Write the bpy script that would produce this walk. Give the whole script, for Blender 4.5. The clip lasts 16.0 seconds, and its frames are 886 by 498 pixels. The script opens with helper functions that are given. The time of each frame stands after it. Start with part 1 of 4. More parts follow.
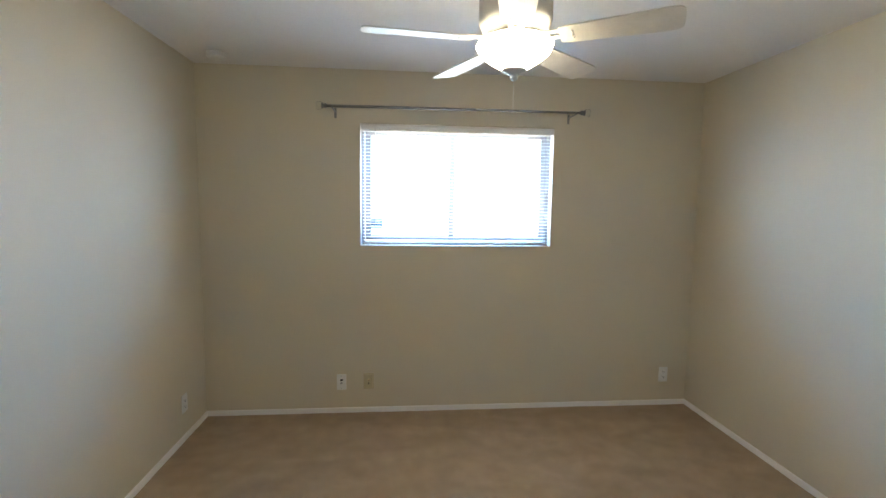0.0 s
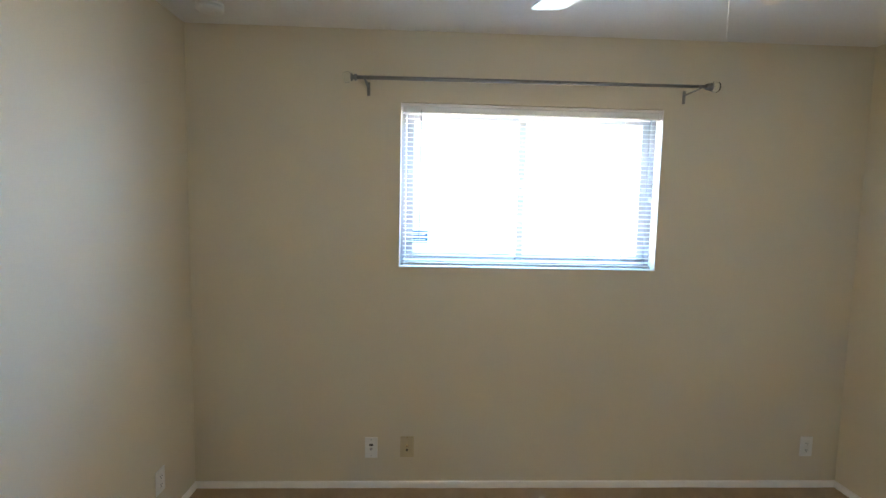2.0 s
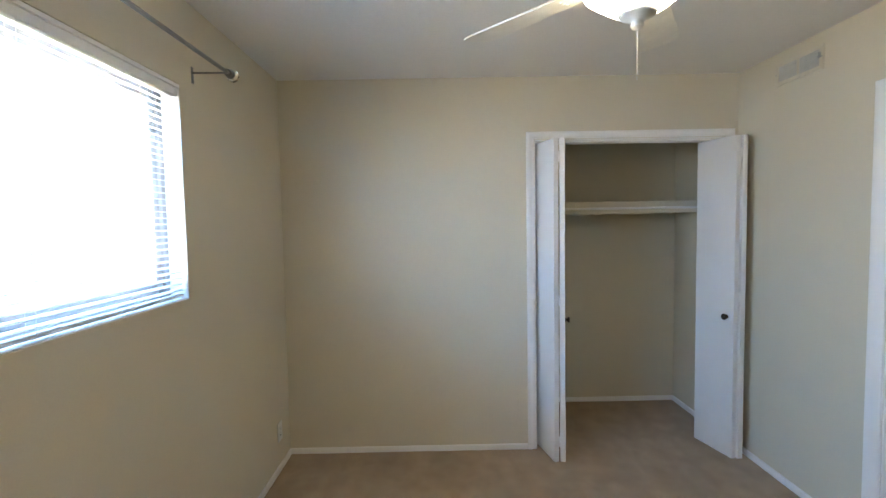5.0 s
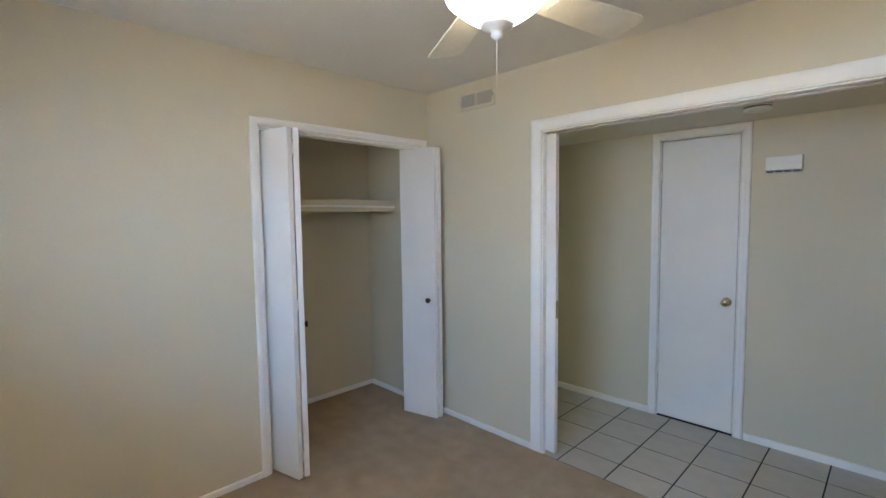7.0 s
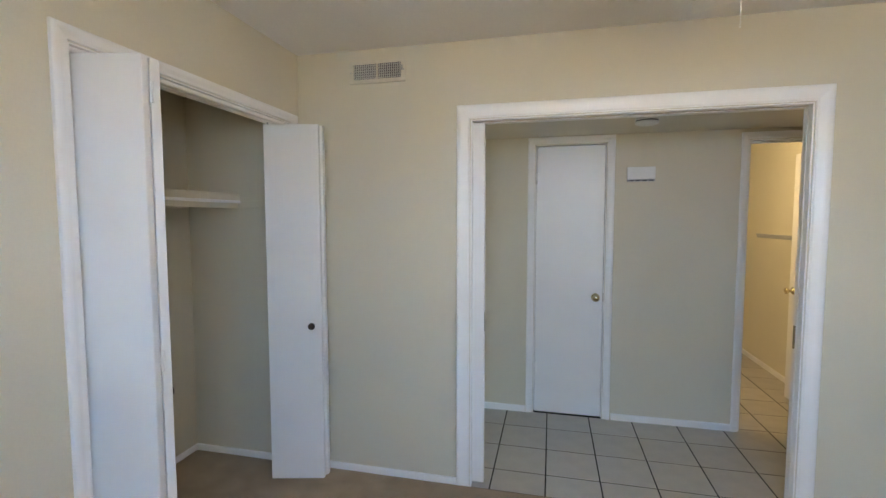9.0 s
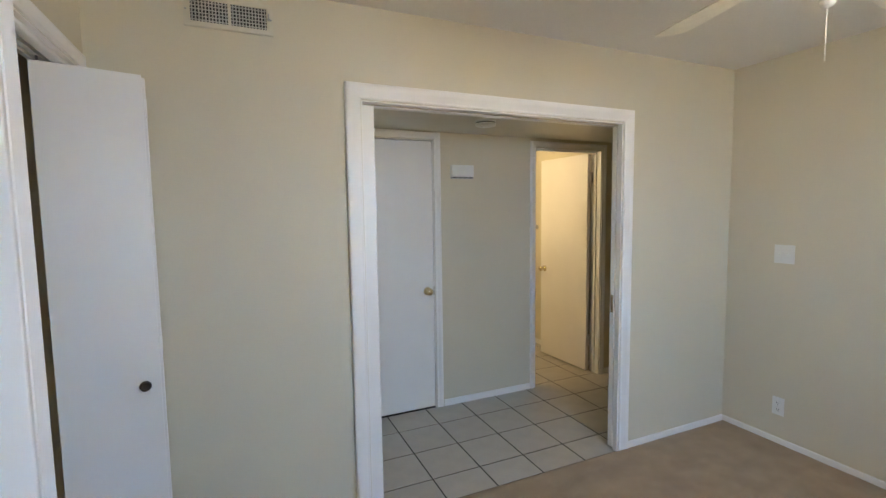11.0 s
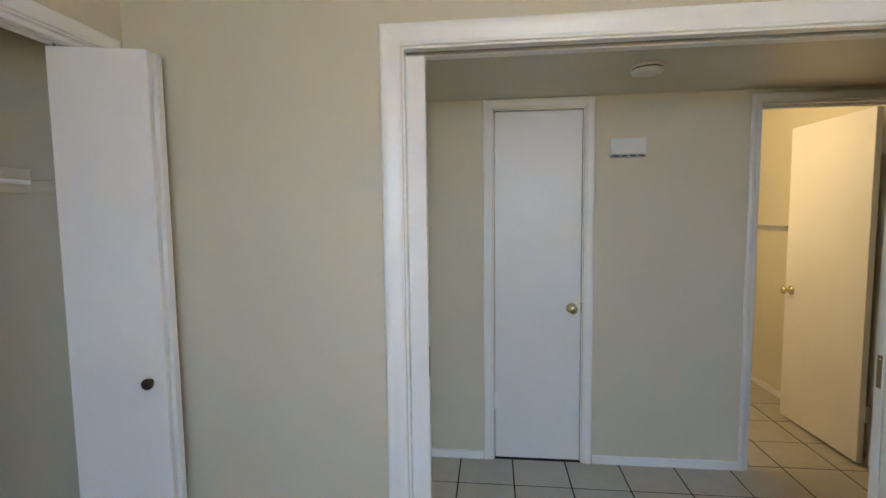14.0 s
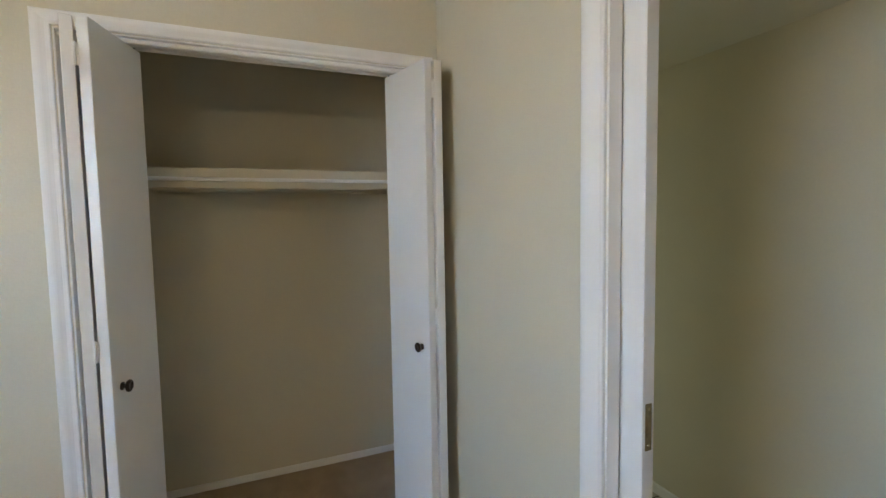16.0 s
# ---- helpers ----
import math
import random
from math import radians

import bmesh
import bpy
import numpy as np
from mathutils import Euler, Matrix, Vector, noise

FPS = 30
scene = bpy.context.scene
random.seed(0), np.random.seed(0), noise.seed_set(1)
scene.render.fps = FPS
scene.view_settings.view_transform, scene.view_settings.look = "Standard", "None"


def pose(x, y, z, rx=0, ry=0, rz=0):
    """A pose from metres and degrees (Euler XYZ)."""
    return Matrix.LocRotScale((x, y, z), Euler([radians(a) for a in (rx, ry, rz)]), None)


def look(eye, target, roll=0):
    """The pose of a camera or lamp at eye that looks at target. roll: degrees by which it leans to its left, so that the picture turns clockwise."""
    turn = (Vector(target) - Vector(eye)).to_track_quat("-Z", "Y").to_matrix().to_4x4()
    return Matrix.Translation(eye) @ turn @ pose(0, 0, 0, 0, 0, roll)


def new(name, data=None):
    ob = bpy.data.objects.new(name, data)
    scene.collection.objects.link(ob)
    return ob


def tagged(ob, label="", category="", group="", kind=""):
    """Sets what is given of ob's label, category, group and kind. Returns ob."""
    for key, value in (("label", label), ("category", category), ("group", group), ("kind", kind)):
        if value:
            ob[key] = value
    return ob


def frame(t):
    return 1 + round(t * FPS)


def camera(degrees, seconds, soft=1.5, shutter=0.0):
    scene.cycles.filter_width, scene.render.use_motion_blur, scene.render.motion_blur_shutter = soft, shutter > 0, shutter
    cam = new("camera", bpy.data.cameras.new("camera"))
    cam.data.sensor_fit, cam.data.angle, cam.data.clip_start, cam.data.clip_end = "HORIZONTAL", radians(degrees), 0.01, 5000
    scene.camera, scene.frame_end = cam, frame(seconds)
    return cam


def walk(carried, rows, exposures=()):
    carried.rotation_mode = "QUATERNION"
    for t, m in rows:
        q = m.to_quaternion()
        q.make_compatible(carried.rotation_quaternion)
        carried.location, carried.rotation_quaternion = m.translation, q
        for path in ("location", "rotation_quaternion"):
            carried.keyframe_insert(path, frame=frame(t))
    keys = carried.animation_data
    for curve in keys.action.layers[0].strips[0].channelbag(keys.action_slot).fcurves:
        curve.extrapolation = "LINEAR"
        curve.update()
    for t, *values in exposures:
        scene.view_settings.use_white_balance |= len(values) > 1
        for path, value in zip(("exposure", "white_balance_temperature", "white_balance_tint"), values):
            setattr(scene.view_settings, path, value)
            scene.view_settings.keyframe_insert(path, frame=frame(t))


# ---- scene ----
cam = camera(88.3, 16.0)
PATH = [
    (0, (1.369, -0.309, 1.52), (1.548, 1.674, 1.329), 0.8),
    (0.5, (1.417, -0.169, 1.52), (1.081, 1.793, 1.319), 0.3),
    (1, (1.39, 0.042, 1.532), (0.889, 1.967, 1.324), 0.5),
    (1.5, (1.31, 0.309, 1.508), (0.994, 2.276, 1.333), 0.8),
    (2, (1.217, 0.538, 1.526), (1.292, 2.53, 1.36), 1.2),
    (2.5, (0.977, 0.711, 1.527), (1.565, 2.617, 1.389), 1.5),
    (3, (0.783, 0.882, 1.515), (1.841, 2.574, 1.395), 1.4),
    (3.5, (0.639, 1.12, 1.503), (2.082, 2.502, 1.412), 0.6),
    (4, (0.549, 1.372, 1.519), (2.309, 2.319, 1.428), 0.6),
    (4.5, (0.56, 1.653, 1.501), (2.503, 2.116, 1.405), -0.2),
    (4.7, (0.585, 1.765, 1.508), (2.564, 2.033, 1.406), -0.6),
    (6.8, (0.901, 2.4, 1.52), (2.412, 1.097, 1.375), -0.8),
    (7, (0.998, 2.412, 1.517), (2.409, 1.002, 1.373), -0.7),
    (7.5, (1.237, 2.44, 1.499), (2.394, 0.814, 1.362), -0.9),
    (8, (1.479, 2.426, 1.499), (2.447, 0.682, 1.354), -0.3),
    (8.2, (1.598, 2.429, 1.5), (2.483, 0.641, 1.359), -0.3),
    (10.3, (2.871, 2.314, 1.497), (2.509, 0.352, 1.357), -0.6),
    (10.5, (2.944, 2.262, 1.492), (2.463, 0.326, 1.346), -1.0),
    (11, (3.074, 2.069, 1.52), (2.265, 0.248, 1.352), -0.8),
    (11.5, (3.108, 1.937, 1.515), (1.963, 0.305, 1.35), -1.1),
    (12, (3.112, 1.851, 1.51), (1.732, 0.413, 1.342), -1.1),
    (12.5, (2.966, 1.802, 1.477), (1.684, 0.276, 1.311), -0.8),
    (13, (2.745, 1.735, 1.47), (1.932, -0.086, 1.312), -1.2),
    (13.5, (2.483, 1.657, 1.455), (2.185, -0.314, 1.297), -0.4),
    (14, (2.25, 1.549, 1.467), (2.466, -0.433, 1.31), -0.7),
    (14.5, (2.015, 1.424, 1.463), (2.788, -0.413, 1.301), -0.4),
    (15, (1.913, 1.233, 1.436), (3.176, -0.31, 1.277), -0.3),
    (15.5, (1.852, 1.037, 1.431), (3.463, -0.139, 1.276), -0.5),
    (16, (1.727, 0.752, 1.412), (3.568, -0.016, 1.277), -1.0),
]
walk(cam, [(t, look(eye, target, roll)) for t, eye, target, roll in PATH],
     exposures=[(0, -0.34, 6250, 9), (4.7, -0.30, 6250, 9), (8, -0.33, 6700, 11), (12.5, -0.32, 6950, 11), (14.5, -0.40, 7000, 10), (16, -0.28, 6950, 9)])

# ---------------------------------------------------------------- light
world = bpy.data.worlds.new("sky")
scene.world = world
world.use_nodes = True
sky = world.node_tree.nodes.new("ShaderNodeTexSky")
sky.sky_type = "NISHITA"
sky.sun_disc = False
sky.sun_elevation = radians(50)
sky.sun_rotation = radians(160)
world.node_tree.links.new(sky.outputs[0], world.node_tree.nodes["Background"].inputs[0])
world.node_tree.nodes["Background"].inputs[1].default_value = 0.12

W, L, H = 3.56, 2.93, 2.43         # bedroom: width, length, height
HALL_Y, HALL_H = -1.09, 2.10         # far wall and ceiling of the hall
WIN = (1.075, 2.449, 1.227, 2.076)    # window opening: x0, x1, z0, z1
OPN = (0.981, 2.549, 2.02)            # wide opening to the hall: x0, x1, head
HALL_X0 = 0.928                       # the hall side of the opening is cut a little wider
CLO = (0.08, 1.304, 2.034)             # closet opening: y0, y1, head
BACK = 4.335                          # back wall of the closet
FAN = (1.781, 1.416)

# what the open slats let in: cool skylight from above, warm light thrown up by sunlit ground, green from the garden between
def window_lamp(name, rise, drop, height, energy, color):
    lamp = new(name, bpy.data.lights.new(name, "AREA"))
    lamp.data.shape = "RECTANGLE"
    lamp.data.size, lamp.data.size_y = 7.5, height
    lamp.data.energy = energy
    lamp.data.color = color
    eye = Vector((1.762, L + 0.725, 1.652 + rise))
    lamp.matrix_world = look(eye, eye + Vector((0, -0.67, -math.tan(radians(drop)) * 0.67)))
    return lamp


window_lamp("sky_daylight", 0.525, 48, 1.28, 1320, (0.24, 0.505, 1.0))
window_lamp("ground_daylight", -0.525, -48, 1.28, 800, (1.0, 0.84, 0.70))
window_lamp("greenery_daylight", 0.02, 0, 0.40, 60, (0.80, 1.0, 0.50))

hall_day = new("hall_end_daylight", bpy.data.lights.new("hall_end_daylight", "AREA"))
hall_day.data.shape = "RECTANGLE"
hall_day.data.size, hall_day.data.size_y = 0.78, 1.95
hall_day.data.energy = 2.9
hall_day.data.color = (0.78, 1.0, 0.68)
hall_day.matrix_world = look((4.66, -0.605, 1.0), (0, -0.605, 1.0))

bath_lamp = new("bathroom_lamp", bpy.data.lights.new("bathroom_lamp", "POINT"))
bath_lamp.data.energy = 39
bath_lamp.data.color = (1.0, 0.80, 0.48)
bath_lamp.data.shadow_soft_size = 0.22
bath_lamp.location = (1.44, -1.78, 2.0)


# ---------------------------------------------------------------- materials
def mat(name, color, rough=0.5, metal=0.0, vary=0.06, scale=3.0, grain=0.0, grain_scale=300.0, bump=0.0, bump_scale=250.0,
        coat=0.0, sheen=0.0, piece=0.0, spec=0.5, tint=None):
    m = bpy.data.materials.new(name)
    m.use_nodes = True
    nt = m.node_tree
    b = nt.nodes["Principled BSDF"]
    b.inputs["Roughness"].default_value = rough
    b.inputs["Metallic"].default_value = metal
    b.inputs["Coat Weight"].default_value = coat
    b.inputs["Sheen Weight"].default_value = sheen
    b.inputs["Specular IOR Level"].default_value = spec
    tc = nt.nodes.new("ShaderNodeTexCoord")
    base = nt.nodes.new("ShaderNodeMix")
    base.data_type = "RGBA"
    c = Vector(color)
    t = Vector(tint) if tint else c * (1 - vary)
    base.inputs["A"].default_value = (*(c * (1 + vary * 0.5)), 1)
    base.inputs["B"].default_value = (*t, 1)
    n1 = nt.nodes.new("ShaderNodeTexNoise")
    n1.inputs["Scale"].default_value = scale
    n1.inputs["Detail"].default_value = 5
    nt.links.new(tc.outputs["Object"], n1.inputs["Vector"])
    ramp = nt.nodes.new("ShaderNodeMapRange")
    ramp.inputs["From Min"].default_value = 0.3
    ramp.inputs["From Max"].default_value = 0.7
    nt.links.new(n1.outputs["Fac"], ramp.inputs["Value"])
    nt.links.new(ramp.outputs["Result"], base.inputs["Factor"])
    out = base.outputs["Result"]
    if grain:
        n2 = nt.nodes.new("ShaderNodeTexNoise")
        n2.inputs["Scale"].default_value = grain_scale
        n2.inputs["Detail"].default_value = 3
        nt.links.new(tc.outputs["Object"], n2.inputs["Vector"])
        r2 = nt.nodes.new("ShaderNodeMapRange")
        r2.inputs["From Min"].default_value, r2.inputs["From Max"].default_value = 0.25, 0.75
        r2.inputs["To Min"].default_value, r2.inputs["To Max"].default_value = 1 - grain, 1 + grain
        nt.links.new(n2.outputs["Fac"], r2.inputs["Value"])
        hs = nt.nodes.new("ShaderNodeHueSaturation")
        nt.links.new(out, hs.inputs["Color"])
        nt.links.new(r2.outputs["Result"], hs.inputs["Value"])
        out = hs.outputs["Color"]
    if piece:
        oi = nt.nodes.new("ShaderNodeObjectInfo")
        r3 = nt.nodes.new("ShaderNodeMapRange")
        r3.inputs["To Min"].default_value, r3.inputs["To Max"].default_value = 1 - piece, 1 + piece
        nt.links.new(oi.outputs["Random"], r3.inputs["Value"])
        h2 = nt.nodes.new("ShaderNodeHueSaturation")
        nt.links.new(out, h2.inputs["Color"])
        nt.links.new(r3.outputs["Result"], h2.inputs["Value"])
        out = h2.outputs["Color"]
    nt.links.new(out, b.inputs["Base Color"])
    # uneven gloss
    rr = nt.nodes.new("ShaderNodeMapRange")
    rr.inputs["To Min"].default_value, rr.inputs["To Max"].default_value = max(0.02, rough - 0.06), min(1, rough + 0.06)
    nt.links.new(n1.outputs["Fac"], rr.inputs["Value"])
    nt.links.new(rr.outputs["Result"], b.inputs["Roughness"])
    if bump:
        n3 = nt.nodes.new("ShaderNodeTexNoise")
        n3.inputs["Scale"].default_value = bump_scale
        n3.inputs["Detail"].default_value = 4
        nt.links.new(tc.outputs["Object"], n3.inputs["Vector"])
        bp = nt.nodes.new("ShaderNodeBump")
        bp.inputs["Strength"].default_value = bump
        bp.inputs["Distance"].default_value = 0.002
        nt.links.new(n3.outputs["Fac"], bp.inputs["Height"])
        nt.links.new(bp.outputs["Normal"], b.inputs["Normal"])
    return m


M_WALL = mat("beige_wall_paint", (0.668, 0.598, 0.462), 0.62, vary=0.04, scale=1.3, grain=0.02, grain_scale=160, bump=0.22, bump_scale=110)
M_CREAM = mat("cream_bathroom_paint", (0.72, 0.665, 0.53), 0.5, vary=0.04, scale=1.5, grain=0.02, grain_scale=160, bump=0.15, bump_scale=110)
M_CEIL = mat("white_ceiling_paint", (0.82, 0.795, 0.76), 0.85, vary=0.04, scale=1.5, grain=0.03, grain_scale=120, bump=0.45, bump_scale=70)
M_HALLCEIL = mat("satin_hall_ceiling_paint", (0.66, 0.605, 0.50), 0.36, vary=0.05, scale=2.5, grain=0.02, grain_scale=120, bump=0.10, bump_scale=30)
M_TRIM = mat("white_trim_enamel", (0.875, 0.845, 0.82), 0.32, vary=0.03, scale=5, bump=0.06, bump_scale=60)
M_DOOR = mat("white_door_enamel", (0.845, 0.815, 0.79), 0.36, vary=0.035, scale=2.5, bump=0.06, bump_scale=80)
M_CARPET = mat("beige_carpet_pile", (0.39, 0.285, 0.185), 0.95, vary=0.12, scale=9, grain=0.25, grain_scale=420, bump=1.0, bump_scale=520, sheen=0.15, spec=0.1)
# trodden pile: broad soft patches on top of the fine mottling
_n = M_CARPET.node_tree
_p = _n.nodes["Principled BSDF"]
_src = _p.inputs["Base Color"].links[0].from_socket
_tc = _n.nodes.new("ShaderNodeTexCoord")
_mp = _n.nodes.new("ShaderNodeMapping")
_mp.inputs["Rotation"].default_value = (0, 0, 0.6)
_mp.inputs["Scale"].default_value = (1.0, 2.2, 1.0)
_big = _n.nodes.new("ShaderNodeTexNoise")
_big.inputs["Scale"].default_value = 2.4
_big.inputs["Detail"].default_value = 4
_big.inputs["Distortion"].default_value = 0.8
_rg = _n.nodes.new("ShaderNodeMapRange")
_rg.inputs["From Min"].default_value, _rg.inputs["From Max"].default_value = 0.38, 0.62
_rg.inputs["To Min"].default_value, _rg.inputs["To Max"].default_value = 0.94, 1.05
_hv = _n.nodes.new("ShaderNodeHueSaturation")
_n.links.new(_tc.outputs["Object"], _mp.inputs["Vector"])
_n.links.new(_mp.outputs["Vector"], _big.inputs["Vector"])
_n.links.new(_big.outputs["Fac"], _rg.inputs["Value"])
_n.links.new(_rg.outputs["Result"], _hv.inputs["Value"])
_n.links.new(_src, _hv.inputs["Color"])
_n.links.new(_hv.outputs["Color"], _p.inputs["Base Color"])
M_TILE = mat("cream_ceramic_tile", (0.49, 0.45, 0.395), 0.34, vary=0.08, scale=9, grain=0.03, grain_scale=60, bump=0.1, bump_scale=40, piece=0.035)
M_GROUT = mat("dark_grout", (0.022, 0.019, 0.017), 0.9, vary=0.25, scale=20, grain=0.2, grain_scale=200, bump=0.5)
M_BRASS = mat("polished_brass", (0.80, 0.69, 0.46), 0.10, metal=1.0, vary=0.08, scale=30)
M_NICKEL = mat("brushed_nickel", (0.30, 0.29, 0.28), 0.40, metal=1.0, vary=0.08, scale=40)
M_CHROME = mat("chrome", (0.75, 0.75, 0.76), 0.1, metal=1.0, vary=0.04, scale=40)
M_STEEL = mat("galvanised_steel", (0.42, 0.42, 0.42), 0.4, metal=1.0, vary=0.15, scale=40)
M_AGED = mat("aged_brass", (0.30, 0.22, 0.11), 0.35, metal=1.0, vary=0.25, scale=60)
M_BRONZE = mat("dark_bronze", (0.045, 0.032, 0.026), 0.3, metal=0.6, vary=0.2, scale=60)
M_BLACK = mat("black_void", (0.012, 0.012, 0.012), 0.7, vary=0.2, scale=20)
M_VINYL = mat("white_vinyl_slat", (0.87, 0.87, 0.865), 0.42, vary=0.02, scale=8, bump=0.03)
# thin vinyl lets daylight through
_n = M_VINYL.node_tree
_tl = _n.nodes.new("ShaderNodeBsdfTranslucent")
_tl.inputs["Color"].default_value = (0.90, 0.89, 0.89, 1)
_mx = _n.nodes.new("ShaderNodeMixShader")
_mx.inputs[0].default_value = 0.12
_n.links.new(_n.nodes["Principled BSDF"].outputs[0], _mx.inputs[1])
_n.links.new(_tl.outputs[0], _mx.inputs[2])
_n.links.new(_mx.outputs[0], _n.nodes["Material Output"].inputs[0])
M_ALU = mat("grey_window_aluminium", (0.40, 0.41, 0.42), 0.42, metal=0.2, vary=0.08, scale=10, bump=0.04)
M_PLASTIC = mat("white_plastic", (0.80, 0.79, 0.76), 0.34, vary=0.03, scale=20, bump=0.03)
M_IVORY = mat("ivory_plastic", (0.56, 0.47, 0.29), 0.38, vary=0.08, scale=20, bump=0.03)
M_GREYP = mat("grey_plastic", (0.42, 0.42, 0.43), 0.4, vary=0.06, scale=20)
M_BLADE = mat("whitewashed_fan_blade", (0.80, 0.765, 0.69), 0.42, vary=0.06, scale=14, grain=0.03, grain_scale=90, bump=0.05)
M_FAN = mat("white_fan_enamel", (0.82, 0.81, 0.78), 0.3, vary=0.03, scale=15)
M_BLUE = mat("blue_sticker", (0.015, 0.14, 0.30), 0.4, vary=0.15, scale=60)
M_GREEN = mat("green_sticker", (0.01, 0.17, 0.13), 0.4, vary=0.15, scale=60)
M_TUB = mat("glossy_white_acrylic", (0.80, 0.77, 0.70), 0.16, vary=0.03, scale=4, coat=0.3)
M_VENT = mat("painted_register", (0.66, 0.60, 0.48), 0.45, vary=0.06, scale=30, bump=0.05)
M_FIN = mat("grey_register_fin", (0.58, 0.56, 0.52), 0.45, metal=0.1, vary=0.12, scale=40)
M_CORD = mat("white_cord", (0.78, 0.77, 0.74), 0.7, vary=0.05, scale=60)


def glass_mat(name, rough=0.0, color=(0.96, 0.98, 0.98, 1), ior=1.45, tinted=None):
    m = bpy.data.materials.new(name)
    m.use_nodes = True
    nt = m.node_tree
    if tinted:
        out = nt.nodes["Material Output"]
        tr = nt.nodes.new("ShaderNodeBsdfTransparent")
        tr.inputs[0].default_value = tinted
        gl = nt.nodes.new("ShaderNodeBsdfGlossy")
        gl.inputs["Roughness"].default_value = 0.02
        lw = nt.nodes.new("ShaderNodeLayerWeight")
        fr = nt.nodes.new("ShaderNodeMath")
        fr.operation = "MULTIPLY"
        fr.inputs[1].default_value = 0.12
        nt.links.new(lw.outputs["Facing"], fr.inputs[0])
        mx = nt.nodes.new("ShaderNodeMixShader")
        nt.links.new(fr.outputs[0], mx.inputs[0])
        nt.links.new(tr.outputs[0], mx.inputs[1])
        nt.links.new(gl.outputs[0], mx.inputs[2])
        nt.links.new(mx.outputs[0], out.inputs[0])
        return m
    b = nt.nodes["Principled BSDF"]
    b.inputs["Base Color"].default_value = color
    b.inputs["Roughness"].default_value = rough
    b.inputs["IOR"].default_value = ior
    b.inputs["Transmission Weight"].default_value = 1.0
    return m


M_PANE = glass_mat("window_glass", tinted=(0.94, 0.97, 0.97, 1))
M_CRYSTAL = glass_mat("clear_acrylic", 0.03)

M_BOWL = bpy.data.materials.new("lit_frosted_glass")
M_BOWL.use_nodes = True
_b = M_BOWL.node_tree.nodes["Principled BSDF"]
_b.inputs["Base Color"].default_value = (0.85, 0.82, 0.76, 1)
_b.inputs["Roughness"].default_value = 0.35
_b.inputs["Emission Color"].default_value = (1.0, 0.83, 0.56, 1)
_b.inputs["Emission Strength"].default_value = 41


# ---------------------------------------------------------------- mesh helpers
def add_box(bm, x0, x1, y0, y1, z0, z1, bevel=0.0, m=None, seg=1):
    r = bmesh.ops.create_cube(bm, size=1, matrix=Matrix.Translation(((x0 + x1) / 2, (y0 + y1) / 2, (z0 + z1) / 2))
                              @ Matrix.Diagonal((abs(x1 - x0), abs(y1 - y0), abs(z1 - z0), 1)))
    vs = r["verts"]
    if bevel:
        es = list({e for v in vs for e in v.link_edges})
        rb = bmesh.ops.bevel(bm, geom=es, offset=bevel, segments=seg, affect="EDGES", profile=0.5)
        vs = list({v for f in rb["faces"] for v in f.verts} | {v for v in vs if v.is_valid})
    if m is not None:
        bmesh.ops.transform(bm, matrix=m, verts=vs)
    return vs


def box_bm(*a, **k):
    bm = bmesh.new()
    add_box(bm, *a, **k)
    return bm


def add_revolve(bm, profile, steps=24, centre=(0, 0, 0), m=None, flute=0.0, flutes=0):
    """Profile of (radius, height) turned round the z axis."""
    rings, made = [], []
    for r, z in profile:
        if r < 1e-6:
            rings.append([bm.verts.new((0, 0, z))])
        else:
            ring = []
            for i in range(steps):
                a = 2 * math.pi * i / steps
                q = r * (1 + flute * math.cos(flutes * a)) if flutes else r
                ring.append(bm.verts.new((q * math.cos(a), q * math.sin(a), z)))
            rings.append(ring)
        made += rings[-1]
    for a, b in zip(rings, rings[1:]):
        if len(a) == 1 and len(b) == 1:
            continue
        for i in range(steps):
            j = (i + 1) % steps
            if len(a) == 1:
                f = bm.faces.new((a[0], b[j], b[i]))
            elif len(b) == 1:
                f = bm.faces.new((a[i], a[j], b[0]))
            else:
                f = bm.faces.new((a[i], a[j], b[j], b[i]))
            f.smooth = True
    for ring, flip in ((rings[0], True), (rings[-1], False)):
        if len(ring) > 1:
            bm.faces.new(ring[::-1] if flip else ring)
    mm = Matrix.Translation(centre) @ (m if m is not None else Matrix.Identity(4))
    bmesh.ops.transform(bm, matrix=mm, verts=made)
    return made


def revolve_bm(*a, **k):
    bm = bmesh.new()
    add_revolve(bm, *a, **k)
    return bm


def add_rod(bm, p, q, r, steps=12):
    p, q = Vector(p), Vector(q)
    d = q - p
    m = d.to_track_quat("Z", "Y").to_matrix().to_4x4()
    return add_revolve(bm, [(r, 0), (r, d.length)], steps, centre=p, m=m)


def finish(name, bm, material, parent=None, label="", smooth=False):
    bmesh.ops.recalc_face_normals(bm, faces=bm.faces[:])
    me = bpy.data.meshes.new(name)
    bm.to_mesh(me)
    bm.free()
    me.materials.append(material)
    if smooth:
        for p in me.polygons:
            p.use_smooth = True
    ob = new(name, me)
    if parent is not None:
        ob.parent = parent
    if label:
        ob["label"] = label
    return ob


def part(name, bm, material, parent, label="", smooth=False):
    """One mesh under a thing or under a part, in the thing's own axes."""
    return finish(name, bm, material, parent, label, smooth)


def thing(name, place, label, category, group="", turn=0.0, kind=""):
    ob = new(name)
    ob.empty_display_size = 0.05
    ob.matrix_basis = pose(*place, 0, 0, turn)
    return tagged(ob, label, category, group, kind)


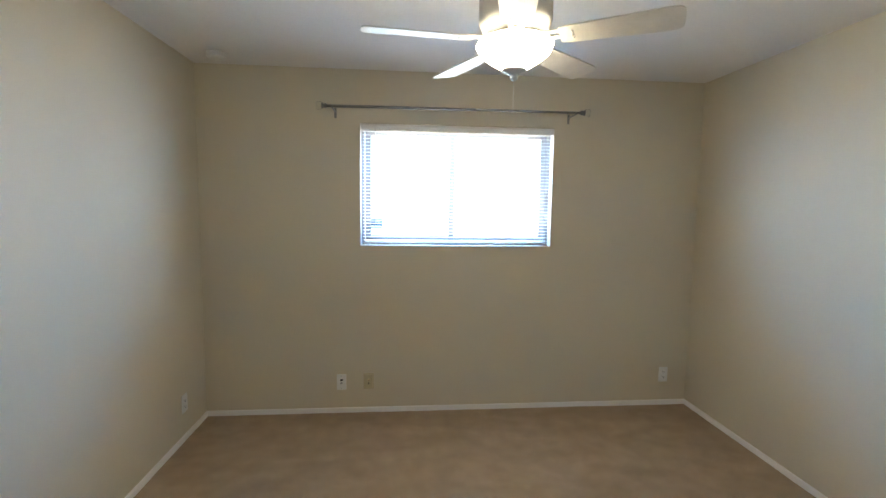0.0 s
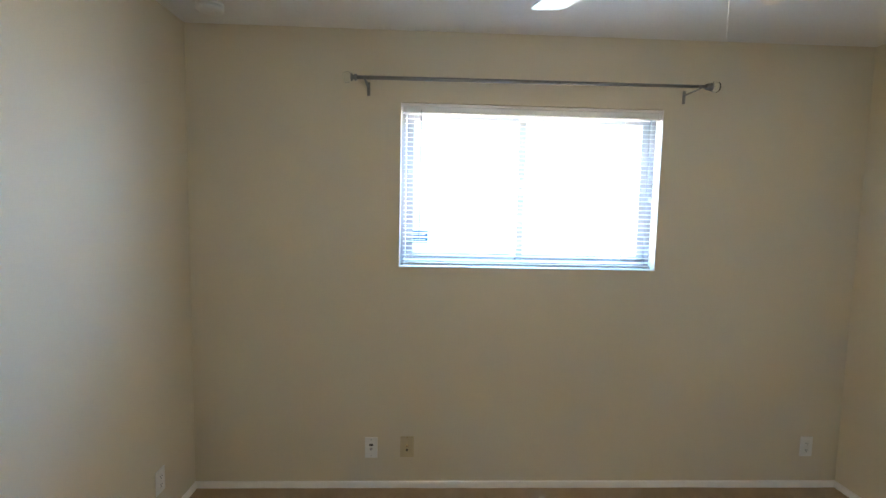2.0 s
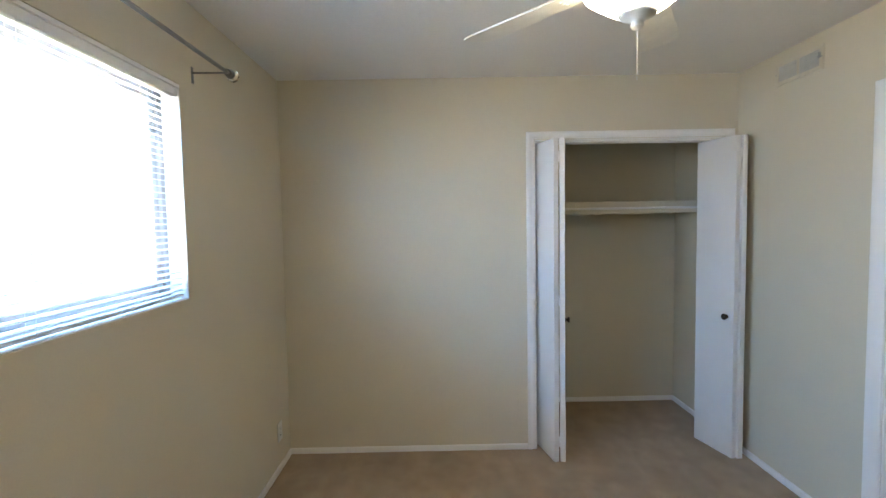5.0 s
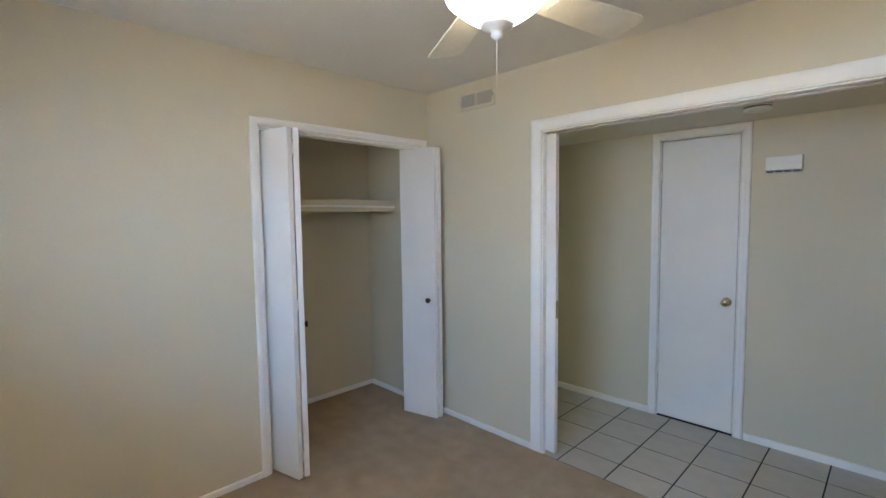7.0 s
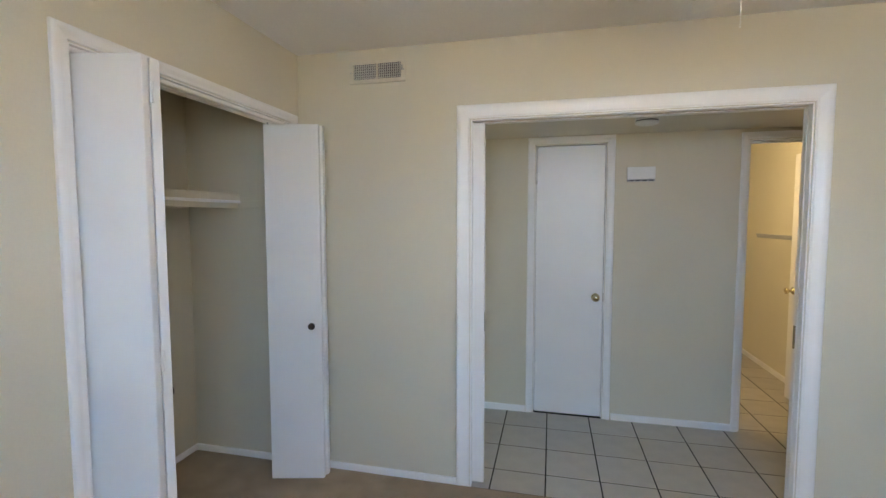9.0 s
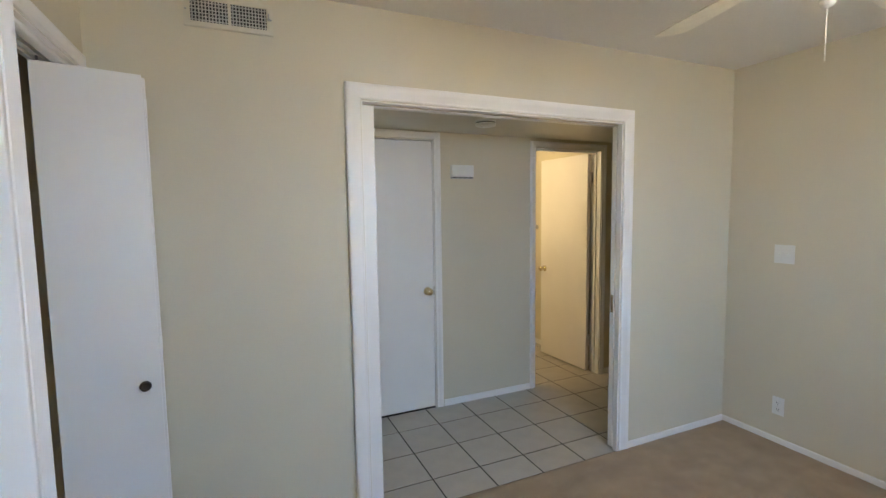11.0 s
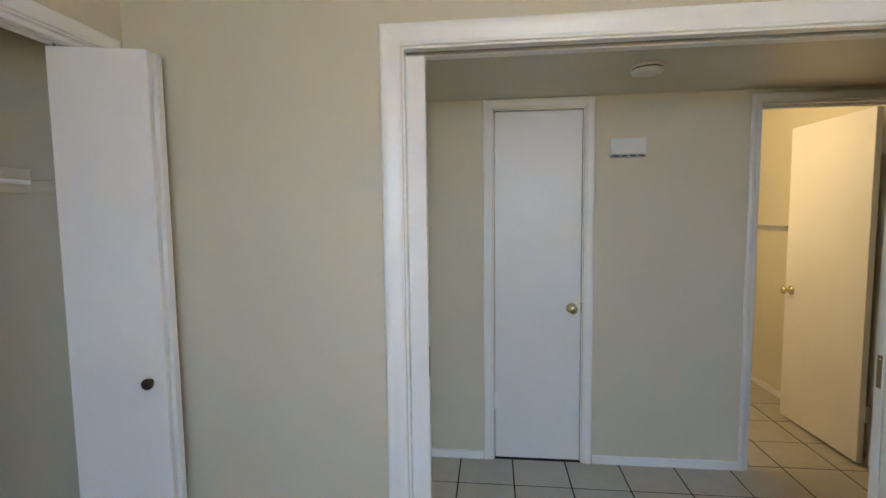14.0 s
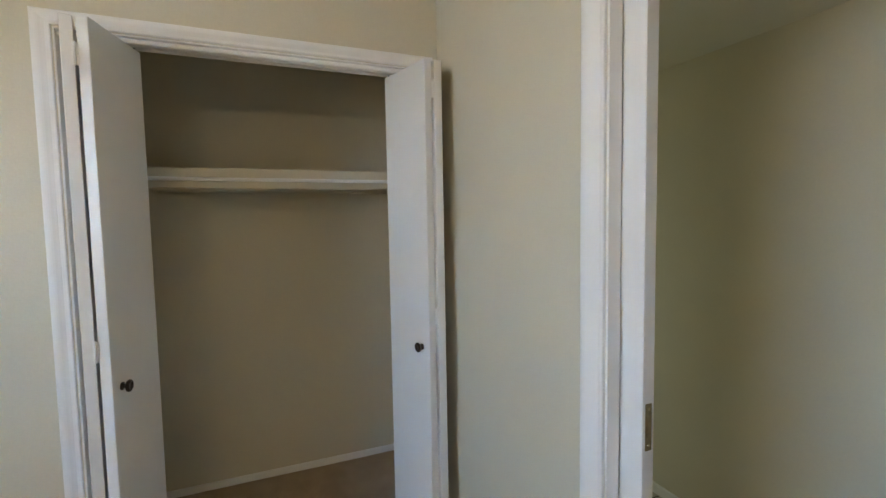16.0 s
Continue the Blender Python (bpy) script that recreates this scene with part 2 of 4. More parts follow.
def structure(name, bm, material, label="", category=""):
    return tagged(finish(name, bm, material), label, category, kind="structure")


# ---------------------------------------------------------------- walls, floors, ceilings
T = 0.12
bm = bmesh.new()
x0, x1, z0, z1 = WIN
add_box(bm, -T, x0, L, L + 0.15, -0.05, H)
add_box(bm, x1, W + T, L, L + 0.15, -0.05, H)
add_box(bm, x0, x1, L, L + 0.15, -0.05, z0)
add_box(bm, x0, x1, L, L + 0.15, z1, H)
structure("wall_north", bm, M_WALL, "beige painted plaster wall with the window opening", "wall")
structure("wall_west", box_bm(-T, 0, -0.12, L, -0.05, H), M_WALL, "plain beige painted plaster wall", "wall")

# the south wall is hollow, to take the pocket doors
bm = bmesh.new()
for ya, yb in ((-0.035, 0.0), (-T, -0.083)):
    xl = OPN[0] if ya > -0.1 else HALL_X0
    add_box(bm, 0 if ya > -0.1 else -1.2, xl, ya, yb, -0.05, H)
    add_box(bm, OPN[1], 4.6, ya, yb, -0.05, H)
    add_box(bm, xl, OPN[1], ya, yb, OPN[2], H)
structure("wall_south", bm, M_WALL, "beige painted wall with a wide pocket door opening", "wall")

bm = bmesh.new()
y0, y1, zc = CLO
add_box(bm, W, W + T, 0.0, y0, -0.05, H)
add_box(bm, W, W + T, y1, L, -0.05, H)
add_box(bm, W, W + T, y0, y1, zc, H)
structure("wall_east", bm, M_WALL, "beige painted wall with the closet opening", "wall")

bm = bmesh.new()
add_box(bm, BACK, BACK + 0.1, 0, 1.62, -0.05, H)
add_box(bm, W + T, BACK, 1.52, 1.62, -0.05, H)
structure("wall_closet", bm, M_WALL, "beige painted walls inside the closet", "wall")

BATH = (0.125, 0.830, 2.026)
LIN = (1.742, 2.246, 2.04)
# one slab with two door notches
bm = bmesh.new()
edge = [(-1.2, H), (-1.2, -0.05)]
for o in (BATH, LIN):
    edge += [(o[0], -0.05), (o[0], o[2]), (o[1], o[2]), (o[1], -0.05)]
edge += [(4.6, -0.05), (4.6, H)]
front = bm.faces.new([bm.verts.new((a, HALL_Y, b)) for a, b in edge])
back = bmesh.ops.extrude_face_region(bm, geom=[front])
bmesh.ops.translate(bm, vec=(0, -T, 0), verts=[v for v in back["geom"] if isinstance(v, bmesh.types.BMVert)])
structure("wall_hall", bm, M_WALL, "beige painted hall wall with two door openings", "wall")
bm = bmesh.new()
add_box(bm, -1.3, -1.2, HALL_Y - T, 0, -0.05, H)
add_box(bm, 4.6, 4.7, HALL_Y - T, -1.0, -0.05, H)
add_box(bm, 4.6, 4.7, -0.21, 0, -0.05, H)
add_box(bm, 4.6, 4.7, -1.0, -0.21, 2.02, H)
structure("wall_hall_ends", bm, M_WALL, "beige painted end walls of the hall", "wall")
bm = bmesh.new()
add_box(bm, -0.07, 0.03, -4.40, HALL_Y - T, -0.05, H)
add_box(bm, 1.55, 1.65, -4.40, HALL_Y - T, -0.05, H)
add_box(bm, -0.07, 1.65, -4.50, -4.40, -0.05, H)
structure("wall_bathroom", bm, M_CREAM, "cream painted bathroom walls", "wall")
bm = bmesh.new()
add_box(bm, 1.65, 2.45, -1.85, -1.80, -0.05, H)
add_box(bm, 2.40, 2.45, -1.80, HALL_Y - T, -0.05, H)
structure("wall_linen_closet", bm, M_WALL, "plain walls behind the shut closet door", "wall")

structure("ceiling", box_bm(-T, 4.5, -T, L + 0.15, H, H + 0.1), M_CEIL, "white textured bedroom ceiling", "ceiling")
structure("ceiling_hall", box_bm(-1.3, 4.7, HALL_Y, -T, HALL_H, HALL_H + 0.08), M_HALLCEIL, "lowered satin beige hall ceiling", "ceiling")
structure("ceiling_bathroom", box_bm(-0.07, 2.45, -4.5, HALL_Y - T, H, H + 0.08), M_CEIL, "white bathroom ceiling", "ceiling")

# carpet: one soft uneven sheet, with a turned-down edge at the tiles
bm = bmesh.new()
nx, ny = 150, 100
cx0, cx1, cy0, cy1 = 0.0, BACK, -0.012, L


def pile(x, y):
    return 0.013 + 0.0022 * noise.noise((x * 1.7, y * 1.7, 1)) + 0.0016 * noise.noise((x * 7, y * 7, 5))


grid = [[bm.verts.new((cx0 + (cx1 - cx0) * i / nx, cy0 + (cy1 - cy0) * j / ny,
                       -0.004 if j == 0 else pile(cx0 + (cx1 - cx0) * i / nx, cy0 + (cy1 - cy0) * j / ny))) for i in range(nx + 1)]
        for j in range(ny + 1)]
for j in range(ny):
    for i in range(nx):
        f = bm.faces.new((grid[j][i], grid[j][i + 1], grid[j + 1][i + 1], grid[j + 1][i]))
        f.smooth = True
structure("floor_carpet", bm, M_CARPET, "beige plush wall-to-wall bedroom carpet", "carpet")

floor_tiled = structure("floor_tiled", box_bm(-1.3, 4.7, -4.5, -0.010, -0.06, -0.0025), M_GROUT,
                        "cream square ceramic tiles with dark grout", "tile floor")
structure("floor_slab", box_bm(-0.3, 4.7, -0.010, L + 0.15, -0.08, -0.02), M_GROUT, "bare slab under the carpet", "floor")


# ---------------------------------------------------------------- baseboards and casings
def add_skirting(bm, p, q, side):
    """Baseboard along the line p-q, its thickness towards side (a unit vector)."""
    p, q, s = Vector((*p, 0)), Vector((*q, 0)), Vector((*side, 0))
    prof = [(0.0, 0.0), (0.011, 0.0), (0.011, 0.038), (0.009, 0.0455), (0.004, 0.0485), (0.0, 0.049)]
    rows = [[bm.verts.new(e + s * d + Vector((0, 0, z))) for d, z in prof] for e in (p, q)]
    n = len(prof)
    for i in range(n):
        j = (i + 1) % n
        bm.faces.new((rows[0][i], rows[0][j], rows[1][j], rows[1][i]))
    bm.faces.new(rows[0])
    bm.faces.new(rows[1][::-1])


def baseboard(runs, label="low white painted wooden baseboard"):
    bm = bmesh.new()
    for p, q, s in runs:
        add_skirting(bm, p, q, s)
    return structure("baseboard", bm, M_TRIM, label, "baseboard")


CW = 0.074
baseboard([((0, L), (W, L), (0, -1))])
baseboard([((0, 0.011), (0, L - 0.011), (1, 0))])
baseboard([((W, CLO[1] + 0.056), (W, L - 0.011), (-1, 0))])
baseboard([((0, 0), (OPN[0] - CW - 0.001, 0), (0, 1)), ((OPN[1] + CW + 0.001, 0), (W, 0), (0, 1))])
baseboard([((BACK, 0.011), (BACK, 1.509), (-1, 0)), ((W + T, 0), (BACK, 0), (0, 1)), ((W + T, 1.52), (BACK, 1.52), (0, -1))])
baseboard([((-1.2, HALL_Y), (BATH[0] - 0.051, HALL_Y), (0, 1)), ((BATH[1] + 0.051, HALL_Y), (LIN[0] - 0.065, HALL_Y), (0, 1)),
           ((LIN[1] + 0.06, HALL_Y), (4.6, HALL_Y), (0, 1))])
baseboard([((-1.2, -T), (HALL_X0 - CW - 0.001, -T), (0, -1)), ((OPN[1] + CW + 0.001, -T), (4.6, -T), (0, -1))])
baseboard([((0.03, -3.55), (0.03, HALL_Y - T), (1, 0)), ((1.55, -3.55), (1.55, HALL_Y - T), (-1, 0))])


def casing(name, a0, a1, head, width, plane, axis, out, thick=0.016, label="white painted wooden door casing", top=1.0):
    """A mitred frame of rounded moulding round an opening in a wall. axis: the wall runs along 'x' or 'y'; out: +1 or -1."""
    prof = [(0.004, 0.0), (0.004, 0.006), (0.0055, 0.0085), (0.009, 0.0095), (0.012, 0.0092), (width * 0.22, 0.0092), (width * 0.34, thick * 0.58),
            (width * 0.48, thick * 0.74), (width * 0.60, thick * 0.90), (width * 0.70, thick * 0.98), (width * 0.80, thick), (width * 0.90, thick * 0.96),
            (width * 0.97, thick * 0.86), (width, thick * 0.7), (width, 0.0)]
    bm = bmesh.new()
    rows = []
    for corner in range(4):
        row = []
        for w, d in prof:
            a = (a0 - w) if corner < 2 else (a1 + w)
            z = 0.0 if corner in (0, 3) else head + w * top
            row.append(bm.verts.new((a, plane + out * d, z) if axis == "x" else (plane + out * d, a, z)))
        rows.append(row)
    n = len(prof)
    for r, s in zip(rows, rows[1:]):
        for i in range(n):
            j = (i + 1) % n
            bm.faces.new((r[i], r[j], s[j], s[i]))
    bm.faces.new(rows[0])
    bm.faces.new(rows[3])
    return structure(name, bm, M_TRIM, label, "door casing")


def lining(name, a0, a1, head, b0, b1, axis, t=0.018, label="white painted door jamb lining"):
    """Jambs and head that line an opening through a wall, from b0 to b1 across the wall."""
    bm = bmesh.new()
    for lo, hi, za, zb in ((a0 - 0.001, a0 + t, 0.001, head), (a1 - t, a1 + 0.001, 0.001, head), (a0 + t, a1 - t, head - t, head + 0.001)):
        if axis == "x":
            add_box(bm, lo, hi, b0, b1, za, zb)
        else:
            add_box(bm, b0, b1, lo, hi, za, zb)
    return structure(name, bm, M_TRIM, label, "door jamb")


casing("trim_opening", OPN[0], OPN[1], OPN[2], CW, 0.0, "x", 1, thick=0.02, label="wide white casing round the pocket door opening")
casing("trim_opening_hall", HALL_X0, OPN[1], OPN[2], CW, -T, "x", -1, label="white casing on the hall side of the opening")
casing("trim_closet", CLO[0], CLO[1], CLO[2], 0.055, W, "y", -1, top=0.9, label="white painted casing round the closet opening")
casing("trim_hall_closet", LIN[0], LIN[1], LIN[2], 0.056, HALL_Y, "x", 1, label="white painted casing round the narrow hall door")
casing("trim_bathroom", BATH[0], BATH[1], BATH[2], 0.050, HALL_Y, "x", 1, label="white painted casing round the bathroom doorway")
casing("trim_bathroom_inner", BATH[0], BATH[1], BATH[2], 0.050, HALL_Y - T, "x", -1, label="white casing inside the bathroom doorway")
lining("trim_jamb_near", OPN[0], OPN[1], OPN[2], -0.035, 0.0015, "x", 0.006, "thin white lining of the pocket opening")
lining("trim_jamb_far", HALL_X0, OPN[1], OPN[2], -T - 0.0015, -0.083, "x", 0.006, "thin white lining of the pocket opening")
lining("trim_closet_jamb", CLO[0], CLO[1], CLO[2], W - 0.0015, W + T + 0.002, "y", 0.004, "white closet jamb lining")
lining("trim_hall_closet_jamb", LIN[0], LIN[1], LIN[2], HALL_Y - T, HALL_Y + 0.0015, "x", 0.004, "white jamb of the hall closet door")
lining("trim_bathroom_jamb", BATH[0], BATH[1], BATH[2], HALL_Y - T - 0.0015, HALL_Y + 0.0015, "x", 0.005, "white jamb of the bathroom doorway")
bm = bmesh.new()
for xa, xb, za, zb in ((BATH[0] + 0.005, BATH[0] + 0.016, 0.003, 2.009), (BATH[1] - 0.016, BATH[1] - 0.005, 0.003, 2.009),
                       (BATH[0] + 0.005, BATH[1] - 0.005, 2.009, 2.02)):
    add_box(bm, xa, xb, -1.172, -1.137, za, zb, bevel=0.002)
structure("trim_bathroom_stop", bm, M_TRIM, "white door stop strip in the bathroom doorway", "door stop")

# steel track above the pocket doors
track = thing("pocket_door_track", (1.757, -0.059, 2.02), "grey steel track in the slot above the pocket doors", "door track")
part("channel", box_bm(-1.5, 1.5, -0.016, 0.016, 0.004, 0.03), M_STEEL, track)

# bright garden haze beyond the window
M_OUT = bpy.data.materials.new("sunlit_distance")
M_OUT.use_nodes = True
nt = M_OUT.node_tree
em = nt.nodes.new("ShaderNodeEmission")
em.inputs["Strength"].default_value = 3.5
nz = nt.nodes.new("ShaderNodeTexNoise")
nz.inputs["Scale"].default_value = 0.9
nz.inputs["Detail"].default_value = 6
cr = nt.nodes.new("ShaderNodeValToRGB")
cr.color_ramp.elements[0].position, cr.color_ramp.elements[1].position = 0.30, 0.55
cr.color_ramp.elements[0].color = (0.55, 0.72, 0.60, 1)
cr.color_ramp.elements[1].color = (0.88, 0.97, 1.0, 1)
tcn = nt.nodes.new("ShaderNodeTexCoord")
nt.links.new(tcn.outputs["Object"], nz.inputs["Vector"])
nt.links.new(nz.outputs["Fac"], cr.inputs["Fac"])
nt.links.new(cr.outputs["Color"], em.inputs["Color"])
nt.links.new(em.outputs[0], nt.nodes["Material Output"].inputs[0])
structure("backdrop", box_bm(-14, 18, L + 4.0, L + 4.05, -5, 12), M_OUT, "overexposed sunlit distance beyond the window", "backdrop")

# ---------------------------------------------------------------- window
win = tagged(new("window_1"), "grey aluminium sliding window behind a white blind", "window", kind="structure")
win.matrix_basis = pose((x0 + x1) / 2, L + 0.095, z0)
ww, wh = x1 - x0, z1 - z0
hw = ww / 2


def ring_bm(xa, xb, za, zb, ya, yb, t, bevel=0.002):
    bm = bmesh.new()
    add_box(bm, xa, xa + t, ya, yb, za, zb, bevel)
    add_box(bm, xb - t, xb, ya, yb, za, zb, bevel)
    add_box(bm, xa + t - 0.001, xb - t + 0.001, ya + 0.001, yb - 0.001, za, za + t, bevel)
    add_box(bm, xa + t - 0.001, xb - t + 0.001, ya + 0.001, yb - 0.001, zb - t, zb, bevel)
    return bm


part("window_frame", ring_bm(-hw, hw, 0, wh, -0.02, 0.05, 0.028), M_ALU, win)
for name_x, ya in (((-hw + 0.03, -0.012), 0.02), ((-0.055, hw - 0.03), -0.008)):
    s = part("sash", ring_bm(name_x[0], name_x[1], 0.03, wh - 0.03, ya, ya + 0.02, 0.040), M_ALU, win)
    p = part("pane", box_bm(name_x[0] + 0.03, name_x[1] - 0.03, ya + 0.008, ya + 0.012, 0.06, wh - 0.06), M_PANE, s)
    p.visible_shadow = False
bm = box_bm(-0.05, -0.028, -0.028, -0.008, 0.40, 0.50, bevel=0.004)
add_box(bm, -0.046, -0.034, -0.04, -0.026, 0.43, 0.47, bevel=0.004)
part("latch", bm, M_ALU, win)
bm = bmesh.new()
add_box(bm, -hw + 0.001, -hw + 0.004, -0.0935, -0.022, 0.001, wh - 0.001)
add_box(bm, hw - 0.004, hw - 0.001, -0.0935, -0.022, 0.001, wh - 0.001)
add_box(bm, -hw + 0.001, hw - 0.001, -0.0935, -0.022, 0.001, 0.004)
add_box(bm, -hw + 0.004, hw - 0.004, -0.0965, -0.022, wh - 0.016, wh - 0.004)
part("window_sill", bm, M_TRIM, win, "white painted window reveal and sill")

st = thing("window_sticker", (1.174, L + 0.117, 1.383), "small blue alarm sticker on the window glass", "sticker")
part("sheet", box_bm(-0.053, 0.053, -0.001, 0.001, -0.034, 0.034, bevel=0.0004), M_BLUE, st)
bm = bmesh.new()
for i, (w, z) in enumerate(((0.075, 0.012), (0.06, 0.0), (0.08, -0.016))):
    add_box(bm, -w / 2, w / 2, -0.0022, -0.0012, z - 0.003, z + 0.003)
part("print", bm, M_PLASTIC, st, "unreadable pale print lines")
part("lower_band", box_bm(-0.053, 0.053, -0.0028, -0.0012, -0.034, -0.022), M_GREEN, st, "green lower band")

# blind
blind = thing("venetian_blind", (1.762, L + 0.023, z0), "white mini blind lowered with open slats", "window blind")
bw = 0.665
bm = bmesh.new()
add_box(bm, -bw, bw, -0.016, 0.016, wh - 0.048, wh - 0.0165, bevel=0.003)
add_box(bm, -bw - 0.012, -bw, -0.019, 0.019, wh - 0.05, wh - 0.0165, bevel=0.003)
add_box(bm, bw, bw + 0.012, -0.019, 0.019, wh - 0.05, wh - 0.0165, bevel=0.003)
part("headrail", bm, M_VINYL, blind)
part("bottom_rail", box_bm(-bw, bw, -0.013, 0.013, 0.012, 0.026, bevel=0.004, seg=2), M_VINYL, blind)
slat_me = None
n_slats = 33
for k in range(n_slats):
    z = 0.042 + k * (wh - 0.045 - 0.052) / (n_slats - 1)
    if slat_me is None:
        bm = bmesh.new()
        sec = [(-0.0125, -0.0012), (-0.0065, 0.0006), (0.0, 0.0012), (0.0065, 0.0006), (0.0125, -0.0012)]
        tilt = radians(9)
        cols = []
        for sx in (-bw, bw):
            top = [bm.verts.new((sx, y * math.cos(tilt) - q * math.sin(tilt), y * math.sin(tilt) + q * math.cos(tilt) + 0.0004)) for y, q in sec]
            bot = [bm.verts.new((sx, y * math.cos(tilt) - q * math.sin(tilt), y * math.sin(tilt) + q * math.cos(tilt) - 0.0004)) for y, q in sec]
            cols.append(top + bot[::-1])
        n = len(cols[0])
        for i in range(n):
            bm.faces.new((cols[0][i], cols[0][(i + 1) % n], cols[1][(i + 1) % n], cols[1][i]))
        bm.faces.new(cols[0])
        bm.faces.new(cols[1][::-1])
        s = part("slat", bm, M_VINYL, blind, smooth=False)
        slat_me = s.data
    else:
        s = new("slat", slat_me)
        s.parent = blind
    s.location = (0, random.uniform(-0.0006, 0.0006), z)
    s.rotation_euler = (radians(random.uniform(-1.2, 1.2)), radians(random.uniform(-0.04, 0.04)), 0)
for cx in (-0.50, 0.0, 0.50):
    bm = bmesh.new()
    for dy in (-0.0135, 0.0135):
        add_rod(bm, (cx, dy, 0.02), (cx, dy, wh - 0.04), 0.0007, 5)
    part("ladder_cord", bm, M_CORD, blind)
bm = bmesh.new()
add_rod(bm, (-0.58, -0.024, wh - 0.06), (-0.582, -0.026, 0.15), 0.0028, 6)
add_rod(bm, (-0.58, -0.018, wh - 0.035), (-0.58, -0.024, wh - 0.06), 0.002, 6)
part("tilt_wand", bm, M_GREYP, blind, "thin clear grey tilt wand")

# curtain rod
rod = thing("curtain_rod", (1.757, L, 2.160), "bare brushed nickel telescopic curtain rod", "curtain rod")
ry = -0.13


def rod_z(x):
    return 0.004 * x


bm = bmesh.new()
add_rod(bm, (-0.89, ry, rod_z(-0.89)), (0.1, ry, rod_z(0.1)), 0.0095, 16)
part("outer_tube", bm, M_NICKEL, rod, smooth=True)
bm = bmesh.new()
add_rod(bm, (0.05, ry, rod_z(0.05)), (0.83, ry, rod_z(0.83)), 0.008, 16)
part("inner_tube", bm, M_NICKEL, rod, smooth=True)
for sx in (-1, 1):
    bx = -0.845 if sx < 0 else 0.79
    zz = rod_z(bx)
    bm = bmesh.new()
    add_box(bm, bx - 0.008, bx + 0.008, -0.003, 0.0, zz - 0.055, zz + 0.012, bevel=0.001)
    add_box(bm, bx - 0.006, bx + 0.006, ry - 0.012, -0.002, zz - 0.0155, zz - 0.011, bevel=0.001)
    add_box(bm, bx - 0.006, bx + 0.006, ry - 0.0145, ry - 0.0115, zz - 0.015, zz + 0.004, bevel=0.001)
    add_rod(bm, (bx, -0.006, zz - 0.045), (bx, -0.002, zz - 0.045), 0.004, 8)
    part("bracket", bm, M_NICKEL, rod)
    turn = pose(0, 0, 0, 0, 90 * sx, 0)
    ex = -0.885 if sx < 0 else 0.828
    e = Vector((ex, ry, rod_z(ex)))
    bm = revolve_bm([(0.0, 0), (0.015, 0.0), (0.017, 0.010), (0.011, 0.013), (0.011, 0.019), (0.019, 0.022), (0.019, 0.028), (0.0, 0.028)], 16, e, turn)
    f = part("finial", bm, M_NICKEL, rod, smooth=True)
    bm = revolve_bm([(0.0, 0.028), (0.018, 0.029), (0.026, 0.037), (0.0265, 0.056), (0.018, 0.066), (0.0, 0.067)], 8, e, turn)
    part("crystal", bm, M_CRYSTAL, f, "clear faceted end knob")


# ---------------------------------------------------------------- ceiling fan
fan = thing("ceiling_fan", (*FAN, H), "white five-blade ceiling fan with lit bowl light", "ceiling fan")
part("canopy", revolve_bm([(0.0, 0.0), (0.085, 0.0), (0.09, -0.012), (0.088, -0.05), (0.06, -0.085), (0.0, -0.085)], 32), M_FAN, fan)
part("motor_housing", revolve_bm([(0.0, -0.080), (0.075, -0.082), (0.12, -0.105), (0.134, -0.14), (0.134, -0.235), (0.120, -0.268), (0.08, -0.278),
                                  (0.0, -0.278)], 36), M_FAN, fan)
part("switch_housing", revolve_bm([(0.0, -0.276), (0.080, -0.278), (0.078, -0.290), (0.110, -0.296), (0.118, -0.301), (0.0, -0.301)], 32), M_FAN, fan)
bowl_prof = [(0.0, -0.300), (0.112, -0.302), (0.130, -0.306), (0.139, -0.314), (0.140, -0.325), (0.131, -0.342), (0.115, -0.358), (0.096, -0.373),
             (0.077, -0.386), (0.060, -0.396), (0.045, -0.402), (0.0, -0.403)]
part("light_bowl", revolve_bm(bowl_prof, 60, flute=0.022, flutes=15), M_BOWL, fan, "glowing frosted white fluted glass bowl")
cap = part("bowl_cap", revolve_bm([(0.0, -0.398), (0.032, -0.399), (0.043, -0.402), (0.046, -0.406), (0.043, -0.411), (0.030, -0.417), (0.018, -0.423), (0.0145, -0.429),
                                   (0.0165, -0.434), (0.013, -0.440), (0.005, -0.445), (0.0, -0.446)], 28), M_FAN, fan, "white turned finial cap")
bm = bmesh.new()
for i in range(23):
    bmesh.ops.create_icosphere(bm, subdivisions=1, radius=0.0017, matrix=Matrix.Translation((0, 0, -0.449 - i * 0.0053)))
add_rod(bm, (0, 0, -0.444), (0, 0, -0.566), 0.0004, 4)
part("pull_chain", bm, M_CORD, cap, "white beaded pull chain")
blade_mesh = iron_mesh = None
